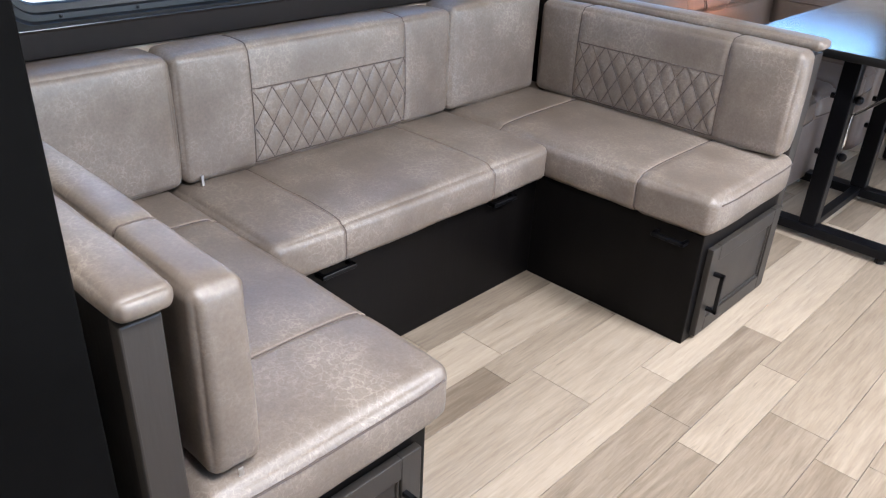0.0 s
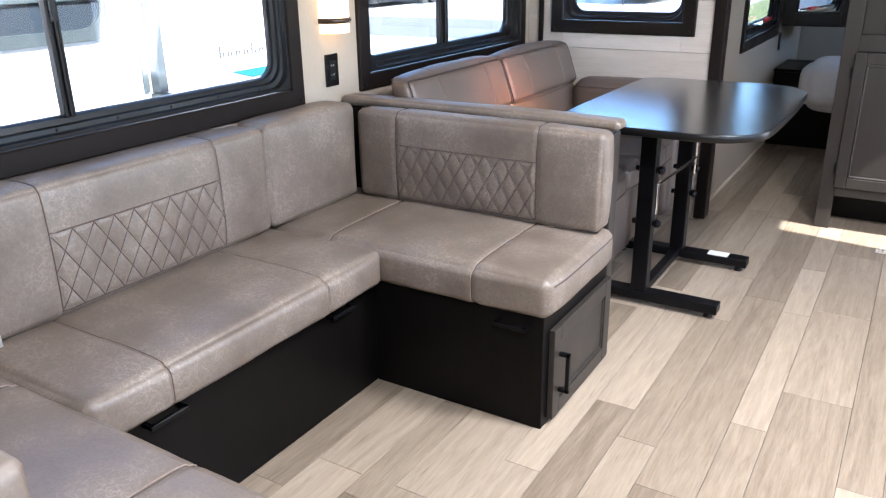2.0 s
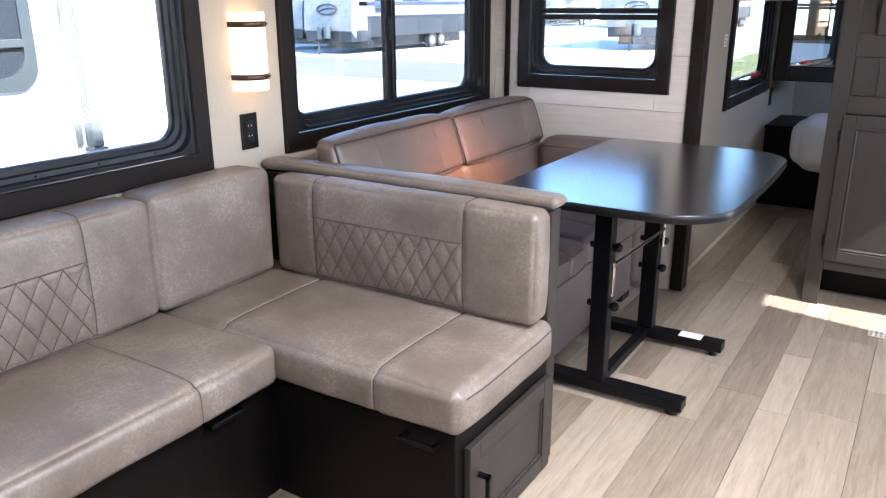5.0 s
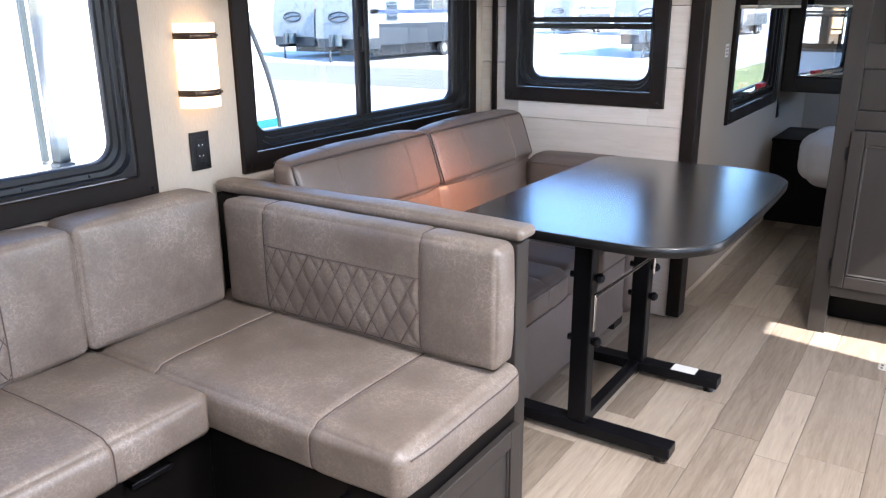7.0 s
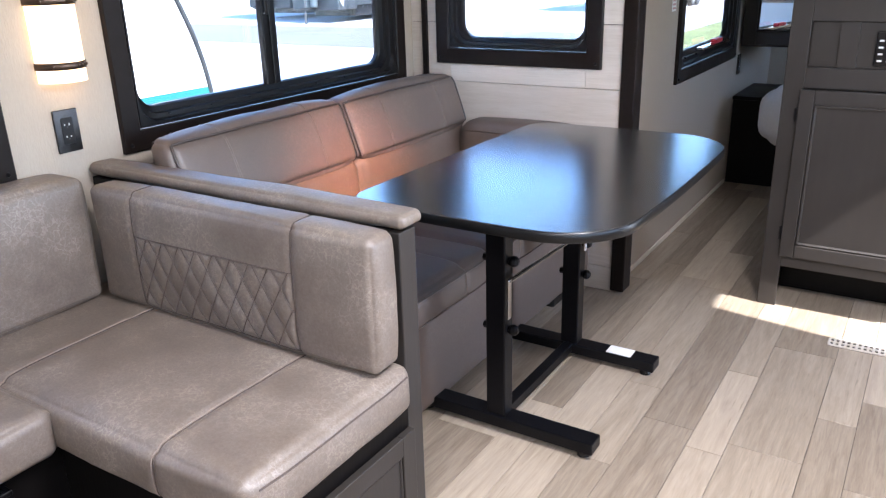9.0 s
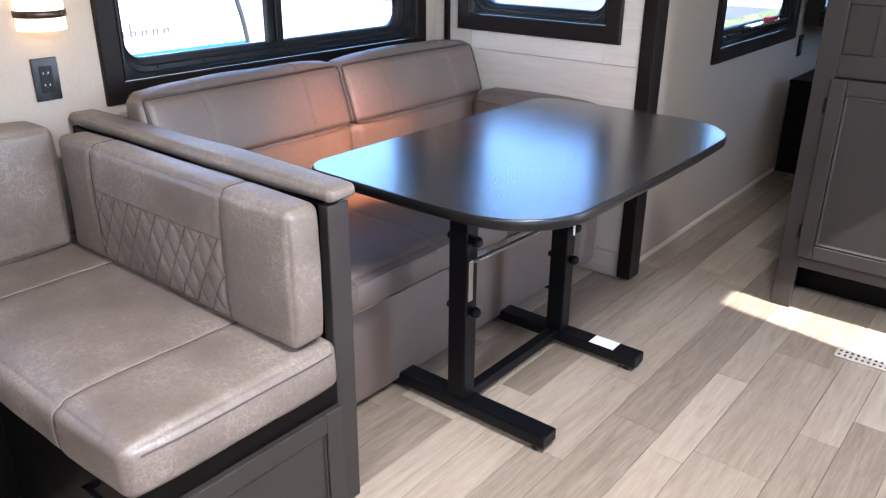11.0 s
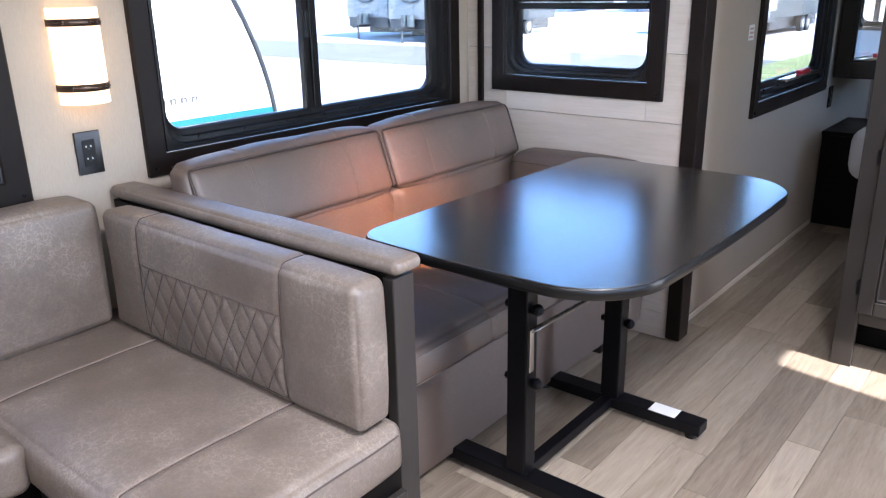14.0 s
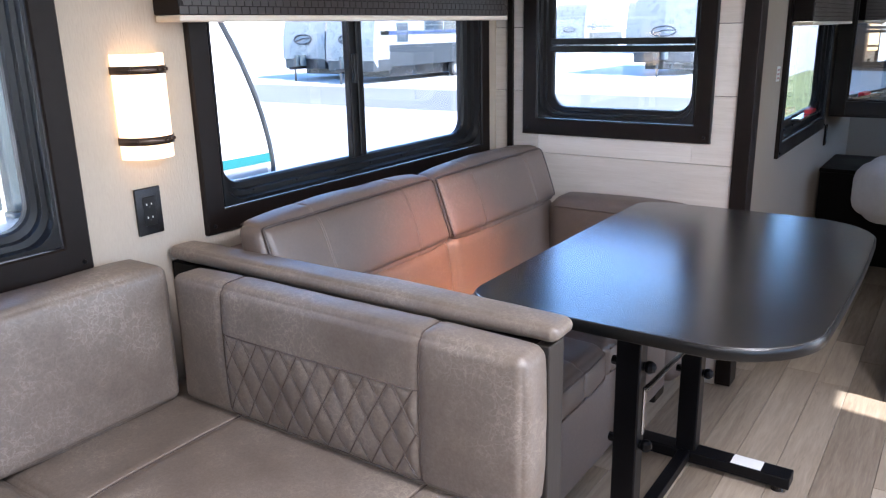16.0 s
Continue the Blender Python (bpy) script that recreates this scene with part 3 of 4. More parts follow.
def shaker_door(parent, y0, y1, z0, z1, x, mat=None):
    """A framed cabinet door that faces +x: a panel that carries stiles, rails and a bead."""
    mat = mat or CABINET
    w = 0.048
    d = part("door", box((x + 0.001, y0 + w - 0.004, z0 + w - 0.004), (x + 0.009, y1 - w + 0.004, z1 - w + 0.004), 0.002), mat, parent)
    part("stile", box((x, y0, z0), (x + 0.018, y0 + w, z1), 0.002), mat, d)
    part("stile", box((x, y1 - w, z0), (x + 0.018, y1, z1), 0.002), mat, d)
    part("rail", box((x, y0 + w + 0.0004, z0), (x + 0.018, y1 - w - 0.0004, z0 + w), 0.002), mat, d)
    part("rail", box((x, y0 + w + 0.0004, z1 - w), (x + 0.018, y1 - w - 0.0004, z1), 0.002), mat, d)
    bead = [(x + 0.0105, y, z) for y, z in rounded_rect(y0 + w + 0.004, z0 + w + 0.004, y1 - w - 0.004, z1 - w - 0.004, 0.003, 2)]
    part("bead", tube(bead, 0.0035, 6, True), mat, d)
    return d


def front_door(parent, x0, x1, z0, z1, y, w, mat, core, label=""):
    """A framed door that faces -y, its pieces proud of y."""
    d = part("door", box((x0 + w - 0.003, y + 0.010, z0 + w - 0.003), (x1 - w + 0.003, y + 0.018, z1 - w + 0.003), 0.001), core, parent, label)
    part("stile", box((x0, y, z0), (x0 + w, y + 0.019, z1), 0.003), mat, d)
    part("stile", box((x1 - w, y, z0), (x1, y + 0.019, z1), 0.003), mat, d)
    part("rail", box((x0 + w + 0.0004, y, z0), (x1 - w - 0.0004, y + 0.019, z0 + w), 0.003), mat, d)
    part("rail", box((x0 + w + 0.0004, y, z1 - w), (x1 - w - 0.0004, y + 0.019, z1), 0.003), mat, d)
    bead = [(x, y + 0.0075, z) for x, z in rounded_rect(x0 + w + 0.006, z0 + w + 0.006, x1 - w - 0.006, z1 - w - 0.006, 0.003, 2)]
    part("bead", tube(bead, 0.006, 6, True), mat, d)
    return d


BASE_TOP = 0.352


def dinette_base(name, lo, hi, label):
    b = thing(name, ((lo[0] + hi[0]) / 2, (lo[1] + hi[1]) / 2, 0), label, "bench base", "dinette bench bases")
    part("body", box((lo[0], lo[1], 0.0), (hi[0], hi[1], BASE_TOP), 0.003), DARKWOOD, b)
    return b


far_base = dinette_base("bench_base", (-1.272, 1.907), (-0.70, 2.40), "dark laminate bench base with a framed end door")
shaker_door(far_base, 1.945, 2.435 - 0.04, 0.018, 0.302, -0.699)
pull(far_base, (-0.681, 1.985, 0.215), (-0.681, 1.985, 0.10), (0.026, 0, 0), 0)
pull(far_base, (-0.835, 1.906, 0.318), (-0.745, 1.906, 0.318), (0, -0.024, 0), 0)
under(far_base)
back_base = dinette_base("bench_base", (-1.755, 0.86), (-1.2725, 1.96), "long dark laminate bench base below the window")
pull(back_base, (-1.271, 1.68, 0.318), (-1.271, 1.775, 0.318), (0.024, 0, 0), 0)
pull(back_base, (-1.271, 1.05, 0.318), (-1.271, 1.145, 0.318), (0.024, 0, 0), 0)
under(back_base)
near_base = dinette_base("bench_base", (-1.755, 0.41), (-0.70, 0.858), "dark laminate bench base with a framed end door")
shaker_door(near_base, 0.44, 0.83, 0.018, 0.302, -0.699)
pull(near_base, (-0.681, 0.79, 0.215), (-0.681, 0.79, 0.10), (0.026, 0, 0), 0)
under(near_base)


def divider(name, y0, y1, label, x_end=-0.705):
    d = thing(name, (-1.2, (y0 + y1) / 2, 0), label, "partition", "dinette partitions")
    part("panel", box((-1.757, y0 + 0.006, 0.0), (x_end - 0.03, y1 - 0.006, 0.762), 0.002), DARKWOOD, d)
    part("end_post", box((x_end - 0.029, y0, 0.0), (x_end, y1, 0.764), 0.003), CABINET, d)
    cap = Pad((-1.752, y0 - 0.006, 0.770), (x_end + 0.012, y1 + 0.016, 0.804), 0.015, 0.004, seed=y0)
    part("padded_cap", cap.mesh(0.03), LEATHER, d, "padded grey-brown faux-leather cap", smooth=True)
    return under(d)


divider("partition", 2.402, 2.462, "low partition between dinette and sofa with a padded cap")
divider("partition", 0.350, 0.404, "low partition beside the tall cabinet with a padded cap")


def seat(name, lo, hi, seam_axis, seams, front_axis, front_sign, label, seed):
    """A seat cushion with cross seams over its top and front."""
    s = thing(name, ((lo[0] + hi[0]) / 2, (lo[1] + hi[1]) / 2, lo[2]), label, "seat cushion", "dinette seat cushions")
    pad = Pad(lo, hi, 0.026, 0.012, [(seam_axis, v) for v in seams], seed)
    part("cover", pad.mesh(0.028), LEATHER, s, smooth=True)
    f = hi[front_axis] if front_sign > 0 else lo[front_axis]
    b = lo[front_axis] if front_sign > 0 else hi[front_axis]
    for v in seams:
        for k in (-0.0045, 0.0):
            pts = []
            for fa, z in ((b, hi[2]), (f, hi[2]), (f, lo[2])):
                p = [0, 0, z]
                p[seam_axis], p[front_axis] = v + k, fa
                pts.append(p)
            part("stitching", pad.seam(pts, 0.0016 if k else 0.002, 0.0006), THREAD_TAN if k else THREAD, s, smooth=True)
    return s, pad


ST, SB = 0.468, 0.354
s3, p3 = seat("seat_cushion", (-1.735, 1.888, SB), (-0.682, 2.395, ST), 0, (-1.42, -0.91), 1, -1, "grey-brown distressed faux-leather seat cushion beside the partition", 1)
part("piping", p3.seam([(-0.682, 1.92, 0.446), (-0.682, 2.37, 0.446)], 0.0022, 0.0006), THREAD, s3)
under(s3)
s2, p2 = seat("seat_cushion", (-1.735, 0.892, SB + 0.002), (-1.212, 1.882, ST), 1, (1.09, 1.62), 0, 1, "long grey-brown distressed faux-leather bench cushion under the window", 2)
under(s2)
s1, p1 = seat("seat_cushion", (-1.735, 0.408, SB), (-0.665, 0.884, ST), 0, (-1.43, -0.90), 1, 1, "grey-brown distressed faux-leather seat cushion in bluish window light", 3)
part("piping", p1.seam([(-0.665, 0.43, 0.446), (-0.665, 0.86, 0.446)], 0.0022, 0.0006), THREAD, s1)
under(s1)


def back(name, lo, hi, axis, sign, label, seed, seams=(), panel=None):
    """A back cushion; with seams and a quilted panel where it has them."""
    c = thing(name, ((lo[0] + hi[0]) / 2, (lo[1] + hi[1]) / 2, lo[2]), label, "back cushion", "dinette back cushions")
    ua = 1 if axis == 0 else 0
    pad = Pad(lo, hi, 0.019, 0.009, [(ua, v) for v in seams], seed)
    part("cover", pad.mesh(0.028), LEATHER, c, smooth=True)
    f = hi[axis] if sign > 0 else lo[axis]
    b = lo[axis] if sign > 0 else hi[axis]
    for v in seams:
        pts = []
        for fa, z in ((f, lo[2] + 0.01), (f, hi[2]), (b, hi[2])):
            p = [0, 0, z]
            p[axis], p[ua] = fa, v
            pts.append(p)
        part("stitching", pad.seam(pts, 0.002, 0.0004), THREAD, c, smooth=True)
    if panel:
        q, st = quilt(pad, axis, f, *panel, sign)
        part("quilted_panel", q, LEATHER, c, "diamond-quilted lower panel", smooth=True)
        part("quilt_stitching", st, THREAD, c)
    return c, pad


b3, _ = back("back_cushion", (-1.598, 2.286, 0.480), (-0.694, 2.372, 0.784), 1, -1, "grey-brown back cushion with a diamond-quilted panel", 4, (-1.432, -0.906), ((-1.432, -0.906), (0.492, 0.678)))
under(b3)
b2, _ = back("back_cushion", (-1.735, 0.912, 0.480), (-1.602, 1.838, 0.800), 0, 1, "long grey-brown back cushion with a diamond-quilted panel", 5, (1.112, 1.642), ((1.112, 1.642), (0.494, 0.690)))
part("zipper_pull", box((-1.598, 0.946, 0.472), (-1.594, 0.954, 0.500), 0.001, 1), STEEL, b2, "small steel zipper pull")
under(b2)
bc, _ = back("back_cushion", (-1.735, 1.846, 0.480), (-1.602, 2.284, 0.806), 0, 1, "plain grey-brown corner back cushion below the window", 6)
under(bc)
bn, _ = back("back_cushion", (-1.735, 0.520, 0.480), (-1.602, 0.904, 0.800), 0, 1, "plain grey-brown corner back cushion below the window", 7)
under(bn)
b1, pb1 = back("back_cushion", (-1.60, 0.434, 0.480), (-0.690, 0.514, 0.780), 1, 1, "grey-brown back cushion seen from its end, in bluish light", 8, (-0.91,))
part("zipper_pull", box((-0.689, 0.470, 0.446), (-0.686, 0.478, 0.482), 0.001, 1), STEEL, b1, "small steel zipper pull")
under(b1)


# ---- the sofa ----
def sofa():
    s = thing("sofa", (-1.3, 3.2, 0), "grey-brown faux-leather two-seat sofa bed under the window", "sofa")
    part("base", Pad((-1.70, 2.50, 0.035), (-0.945, 3.84, 0.345), 0.012, 0.004, seed=11).mesh(0.05), SOFA_LEATHER, s, smooth=True)
    for y0, y1, k in ((2.485, 3.150, 0), (3.154, 3.82, 1)):
        c = Pad((-1.50, y0, 0.340), (-0.895, y1, 0.462), 0.035, 0.014, [(1, (y0 + y1) / 2 - 0.16), (1, (y0 + y1) / 2 + 0.16)], seed=12 + k)
        part("seat_cushion", c.mesh(0.03), SOFA_LEATHER, s, smooth=True)
        part("piping", c.seam([(-0.895, y0 + 0.02, 0.437), (-0.895, y1 - 0.02, 0.437)], 0.003, 0.001), SOFA_LEATHER, s)
        part("piping", c.seam([(-0.895, y0 + 0.02, 0.368), (-0.895, y1 - 0.02, 0.368)], 0.003, 0.001), THREAD, s)
        for v in c.seams:
            part("stitching", c.seam([(-1.45, v[1], 0.462), (-0.895, v[1], 0.462), (-0.895, v[1], 0.38)], 0.0013, 0.0004), SOFA_THREAD, s)
    for y0, y1, k in ((2.49, 3.216, 0), (3.222, 3.945, 1)):
        low = Pad((-1.66, y0, 0.43), (-1.425, y1, 0.675), 0.04, 0.018, seed=14 + k, lean=(0, 0.43, -0.12))
        part("lower_back", low.mesh(0.03), SOFA_LEATHER, s, smooth=True)
        w = (y1 - y0)
        up = Pad((-1.535, y0, 0.664), (-1.442, y1, 0.862), 0.027, 0.017, [(1, y0 + 0.25 * w), (1, y0 + 0.75 * w)], seed=16 + k, lean=(0, 0.664, -0.36), sink=0.0012)
        part("upper_back", up.mesh(0.028), SOFA_LEATHER, s, smooth=True)
        for fx in (-1.446, -1.531):
            part("piping", up.seam([(fx, y0 + 0.006, 0.858), (fx, y1 - 0.006, 0.858)], 0.0045, 0.002), WELT, s, smooth=True)
        for ye in (y0 + 0.004, y1 - 0.004):
            part("piping", up.seam([(-1.446, ye, 0.858), (-1.446, ye, 0.672)], 0.0042, 0.002), WELT, s, smooth=True)
        for v in up.seams:
            for d in (0.0, 0.006):
                part("stitching", up.seam([(-1.50, v[1] + d, 0.862), (-1.442, v[1] + d, 0.862), (-1.442, v[1] + d, 0.68)], 0.0011, 0.0003), SOFA_THREAD, s)
    part("back_frame", box((-1.715, 2.50, 0.04), (-1.62, 3.93, 0.77), 0.01), SOFA_LEATHER, s)
    arm = Pad((-1.43, 3.825, 0.05), (-0.90, 3.99, 0.69), 0.05, 0.012, seed=19)
    part("arm", arm.mesh(0.03), SOFA_LEATHER, s, smooth=True)
    part("piping", arm.seam([(-1.40, 3.83, 0.66), (-0.94, 3.83, 0.66)], 0.004, 0.002), SOFA_LEATHER, s, smooth=True)
    for y in (2.60, 3.80):
        part("foot", box((-1.03, y - 0.05, 0.0), (-0.95, y + 0.05, 0.042), 0.006), PLASTIC, s, "black plastic foot")
        part("foot", box((-1.66, y - 0.05, 0.0), (-1.58, y + 0.05, 0.036), 0.006), PLASTIC, s, "black plastic foot")
    return under(s)


sofa()


# ---- the table ----
def table():
    t = thing("dining_table", (-0.735, 3.17, 0), "black wood-topped table with rounded corners on a black steel trestle", "table")
    out = []
    x0, y0, x1, y1 = -1.015, 2.602, -0.322, 3.700
    for cx, cy, r, a in ((x1, y1, 0.17, 0), (x0, y1, 0.07, 90), (x0, y0, 0.07, 180), (x1, y0, 0.17, 270)):
        sx, sy = (1 if cx == x1 else -1), (1 if cy == y1 else -1)
        for i in range(13):
            k = radians(a + 90 * i / 12)
            x, y = cx - sx * r + r * math.cos(k), cy - sy * r + r * math.sin(k)
            out.append((x, y))
    # the sides bow out slightly
    bowed = []
    for i, (x, y) in enumerate(out):
        nx, ny = out[(i + 1) % len(out)]
        seg = 8 if math.hypot(nx - x, ny - y) > 0.1 else 1
        for j in range(seg):
            bowed.append((x + (nx - x) * j / seg, y + (ny - y) * j / seg))
    cx, cy = (x0 + x1) / 2, (y0 + y1) / 2
    bowed = [(x + 0.018 * (1 - ((y - cy) / 0.566) ** 2) * (1 if x > cx else -0.3) * abs(x - cx) / 0.37, y + 0.014 * (1 - ((x - cx) / 0.37) ** 2) * (1 if y > cy else -1) * abs(y - cy) / 0.566) for x, y in bowed]
    def inset(d, z):
        return [(cx + (x - cx) * (1 - d / 0.45), cy + (y - cy) * (1 - d / 0.57), z) for x, y in bowed]
    part("tabletop", loft([inset(0.006, 0.722), inset(0.003, 0.724), inset(0.003, 0.7465), inset(0.0045, 0.748)], cap=True), TABLETOP, t)
    part("edge_band", loft([inset(0.004, 0.7215), inset(0.0, 0.7245), inset(0.0, 0.7440), inset(0.0025, 0.7466)]), EDGE, t, "black plastic edge band", smooth=True)
    for y in (2.90, 3.425):
        part("foot_bar", box((-1.02, y - 0.032, 0.022), (-0.435, y + 0.032, 0.058), 0.004), BLACKMETAL, t)
        part("leg", box((-0.765, y - 0.025, 0.058), (-0.705, y + 0.025, 0.66), 0.004), BLACKMETAL, t)
        part("inner_leg", box((-0.758, y - 0.019, 0.55), (-0.712, y + 0.019, 0.712), 0.003), BLACKMETAL, t)
        part("top_bracket", box((-0.98, y - 0.026, 0.700), (-0.48, y + 0.026, 0.7215), 0.003), BLACKMETAL, t)
        for x in (-0.985, -0.47):
            bm = bmesh.new()
            bmesh.ops.create_cone(bm, cap_ends=True, segments=14, radius1=0.018, radius2=0.012, depth=0.022, matrix=Matrix.Translation((x, y, 0.011)))
            part("leveller", bm, PLASTIC, t)
        for z in ((0.535, 0.33) if y < 3 else (0.42, 0.31)):
            bm = bmesh.new()
            bmesh.ops.create_cone(bm, cap_ends=True, segments=6, radius1=0.011, radius2=0.011, depth=0.095, matrix=pose(-0.735, y, z, 0, 90, 0))
            bmesh.ops.create_uvsphere(bm, u_segments=10, v_segments=6, radius=0.016, matrix=Matrix.Translation((-0.69, y, z)))
            part("pivot_bolt", bm, BLACKMETAL, t)
    part("lift_arm", box((-0.694, 2.866, 0.375), (-0.688, 2.884, 0.492), 0.002), CHROME, t, "steel folding arm")
    part("lift_arm", tube([(-0.690, 3.395, 0.70), (-0.690, 3.405, 0.55), (-0.692, 3.41, 0.40)], 0.005, 8), CHROME, t, "chrome folding arm")
    part("stretcher", box((-0.752, 2.926, 0.028), (-0.718, 3.399, 0.060), 0.003), BLACKMETAL, t)
    part("lift_rod", tube([(-0.690, 2.876, 0.488), (-0.690, 2.93, 0.486), (-0.690, 3.40, 0.474)], 0.007, 10), CHROME, t, "chrome lift rod")
    part("sticker", box((-0.60, 3.398, 0.0575), (-0.515, 3.452, 0.0590), 0.0003, 1), LABEL, t, "white printed sticker")
    return under(t)


table()


# ---- fixtures ----
def sconce():
    s = thing("wall_sconce", (-1.76, 2.372, 1.03), "lit half-round frosted wall sconce with two bronze bands", "wall lamp")
    cx, cy, w, d = -1.757, 2.372, 0.063, 0.068
    def arc(k, z):
        return [(cx + (d + k) * math.sin(math.pi * i / 20), cy - (w + k) * math.cos(math.pi * i / 20), z) for i in range(21)]
    def shell(k, z0, z1):
        bm = bmesh.new()
        rows = [[bm.verts.new(p) for p in arc(k, z)] for z in (z0, z1)] + [[bm.verts.new(p) for p in arc(k - 0.004, z)] for z in (z1, z0)]
        for a in range(4):
            A, B = rows[a], rows[(a + 1) % 4]
            for i in range(20):
                bm.faces.new((A[i], A[i + 1], B[i + 1], B[i]))
        return bm
    part("shade", shell(0, 1.030, 1.266), SCONCE, s, "glowing frosted shade", smooth=True)
    for z in (1.063, 1.222):
        band = part("band", shell(0.004, z, z + 0.018), BRONZE, s, "dark bronze band", smooth=True)
        for a in (100, 116, 132, 45):
            k = radians(a)
            stud = bmesh.new()
            bmesh.ops.create_uvsphere(stud, u_segments=8, v_segments=6, radius=0.0042, matrix=Matrix.Translation((cx + (d + 0.005) * math.sin(k), cy - (w + 0.005) * math.cos(k), z + 0.009)))
            part("stud", stud, BRONZE, band, "small bronze stud", smooth=True)
    part("back_plate", box((-1.7595, 2.335, 1.05), (-1.752, 2.409, 1.245), 0.002), BRONZE, s)
    under(s)
    for c in s.children:
        for g in c.children:
            g.matrix_parent_inverse = Matrix.Identity(4)
    return s


sconce()


def outlet(name, y0, z0, to):
    o = thing(name, to(y0, z0, 0), "black duplex wall outlet", "outlet")
    def b(u0, v0, u1, v1, n0, n1, bev=0.002):
        p, q = to(u0, v0, n0), to(u1, v1, n1)
        return box([min(i, j) for i, j in zip(p, q)], [max(i, j) for i, j in zip(p, q)], bev)
    part("cover_plate", b(y0, z0, y0 + 0.07, z0 + 0.114, 0.0005, 0.007), PLASTIC, o)
    part("insert", b(y0 + 0.018, z0 + 0.022, y0 + 0.052, z0 + 0.092, 0.0072, 0.009, 0.001), RUBBER, o)
    for dz in (0.034, 0.066):
        for dy in (0.026, 0.039):
            part("slot", b(y0 + dy, z0 + dz + 0.006, y0 + dy + 0.003, z0 + dz + 0.011, 0.0091, 0.0095, 0), LABEL, o)
        part("slot", b(y0 + 0.0325, z0 + dz, y0 + 0.0365, z0 + dz + 0.004, 0.0091, 0.0095, 0), INK, o)
    return under(o)


outlet("wall_outlet", 2.326, 0.842, west)
outlet("wall_outlet", 5.98, 0.64, side)


def valance(name, to, u0, u1, z0, z1, n, label):
    v = thing(name, to(u0, z0, 0), label, "window valance")
    bm = bmesh.new()
    p, q = to(u0, z0, 0.001), to(u1, z1, n)
    add_box(bm, [min(i, j) for i, j in zip(p, q)], [max(i, j) for i, j in zip(p, q)], 0.004)
    part("board", bm, TRIM, v)
    # embossed cells on the face
    bm = bmesh.new()
    nu, nz = int((u1 - u0) / 0.026), int((z1 - z0) / 0.018)
    for j in range(nz):
        for i in range(nu):
            a = u0 + (u1 - u0) * (i + 0.5 * (j % 2) * 0.8) / nu + 0.0015
            c = z0 + (z1 - z0) * j / nz + 0.0012
            p, q = to(a, c, n - 0.001), to(min(u1, a + (u1 - u0) / nu - 0.003), c + (z1 - z0) / nz - 0.0024, n + 0.0022)
            lo, hi = [min(s, t) for s, t in zip(p, q)], [max(s, t) for s, t in zip(p, q)]
            add_box(bm, lo, hi)
    part("embossed_face", bm, EMBOSSED, v, "dark embossed vinyl face")
    p, q = to(u0 - 0.003, z0 - 0.016, 0.01), to(u1 + 0.003, z0 - 0.001, n + 0.004)
    part("blind_rail", box([min(s, t) for s, t in zip(p, q)], [max(s, t) for s, t in zip(p, q)], 0.004), CREAM, v, "cream rolled-up blind rail")
    return under(v)


valance("window_valance", west, 2.44, 3.935, 1.350, 1.58, 0.095, "dark embossed valance with a cream blind rail over the window")
valance("window_valance", side, 4.75, 5.84, 1.305, 1.58, 0.09, "dark valance over the narrow far window")


def exit_label():
    e = thing("exit_sticker", (SX, 4.62, 1.08), "small white exit sticker with red print", "sticker")
    part("backing", box((SX + 0.0005, 4.615, 1.075), (SX + 0.0015, 4.675, 1.135), 0.0002, 1), LABEL, e)
    for i in range(3):
        part("print", box((SX + 0.0016, 4.624, 1.084 + 0.016 * i), (SX + 0.002, 4.666, 1.092 + 0.016 * i), 0, 1), PALE_PRINT, e)
    return under(e)


exit_label()


def window_latch():
    w = thing("window_latch", (SX + 0.02, 5.35, 0.84), "black window operator with a red pull on the sill", "window latch")
    part("bar", box((SX - 0.02, 5.12, 0.862), (SX + 0.022, 5.66, 0.876), 0.003), CHROME, w)
    part("lever", box((SX - 0.01, 5.36, 0.8765), (SX + 0.024, 5.48, 0.895), 0.004), RED, w, "red pull")
    return under(w)


window_latch()


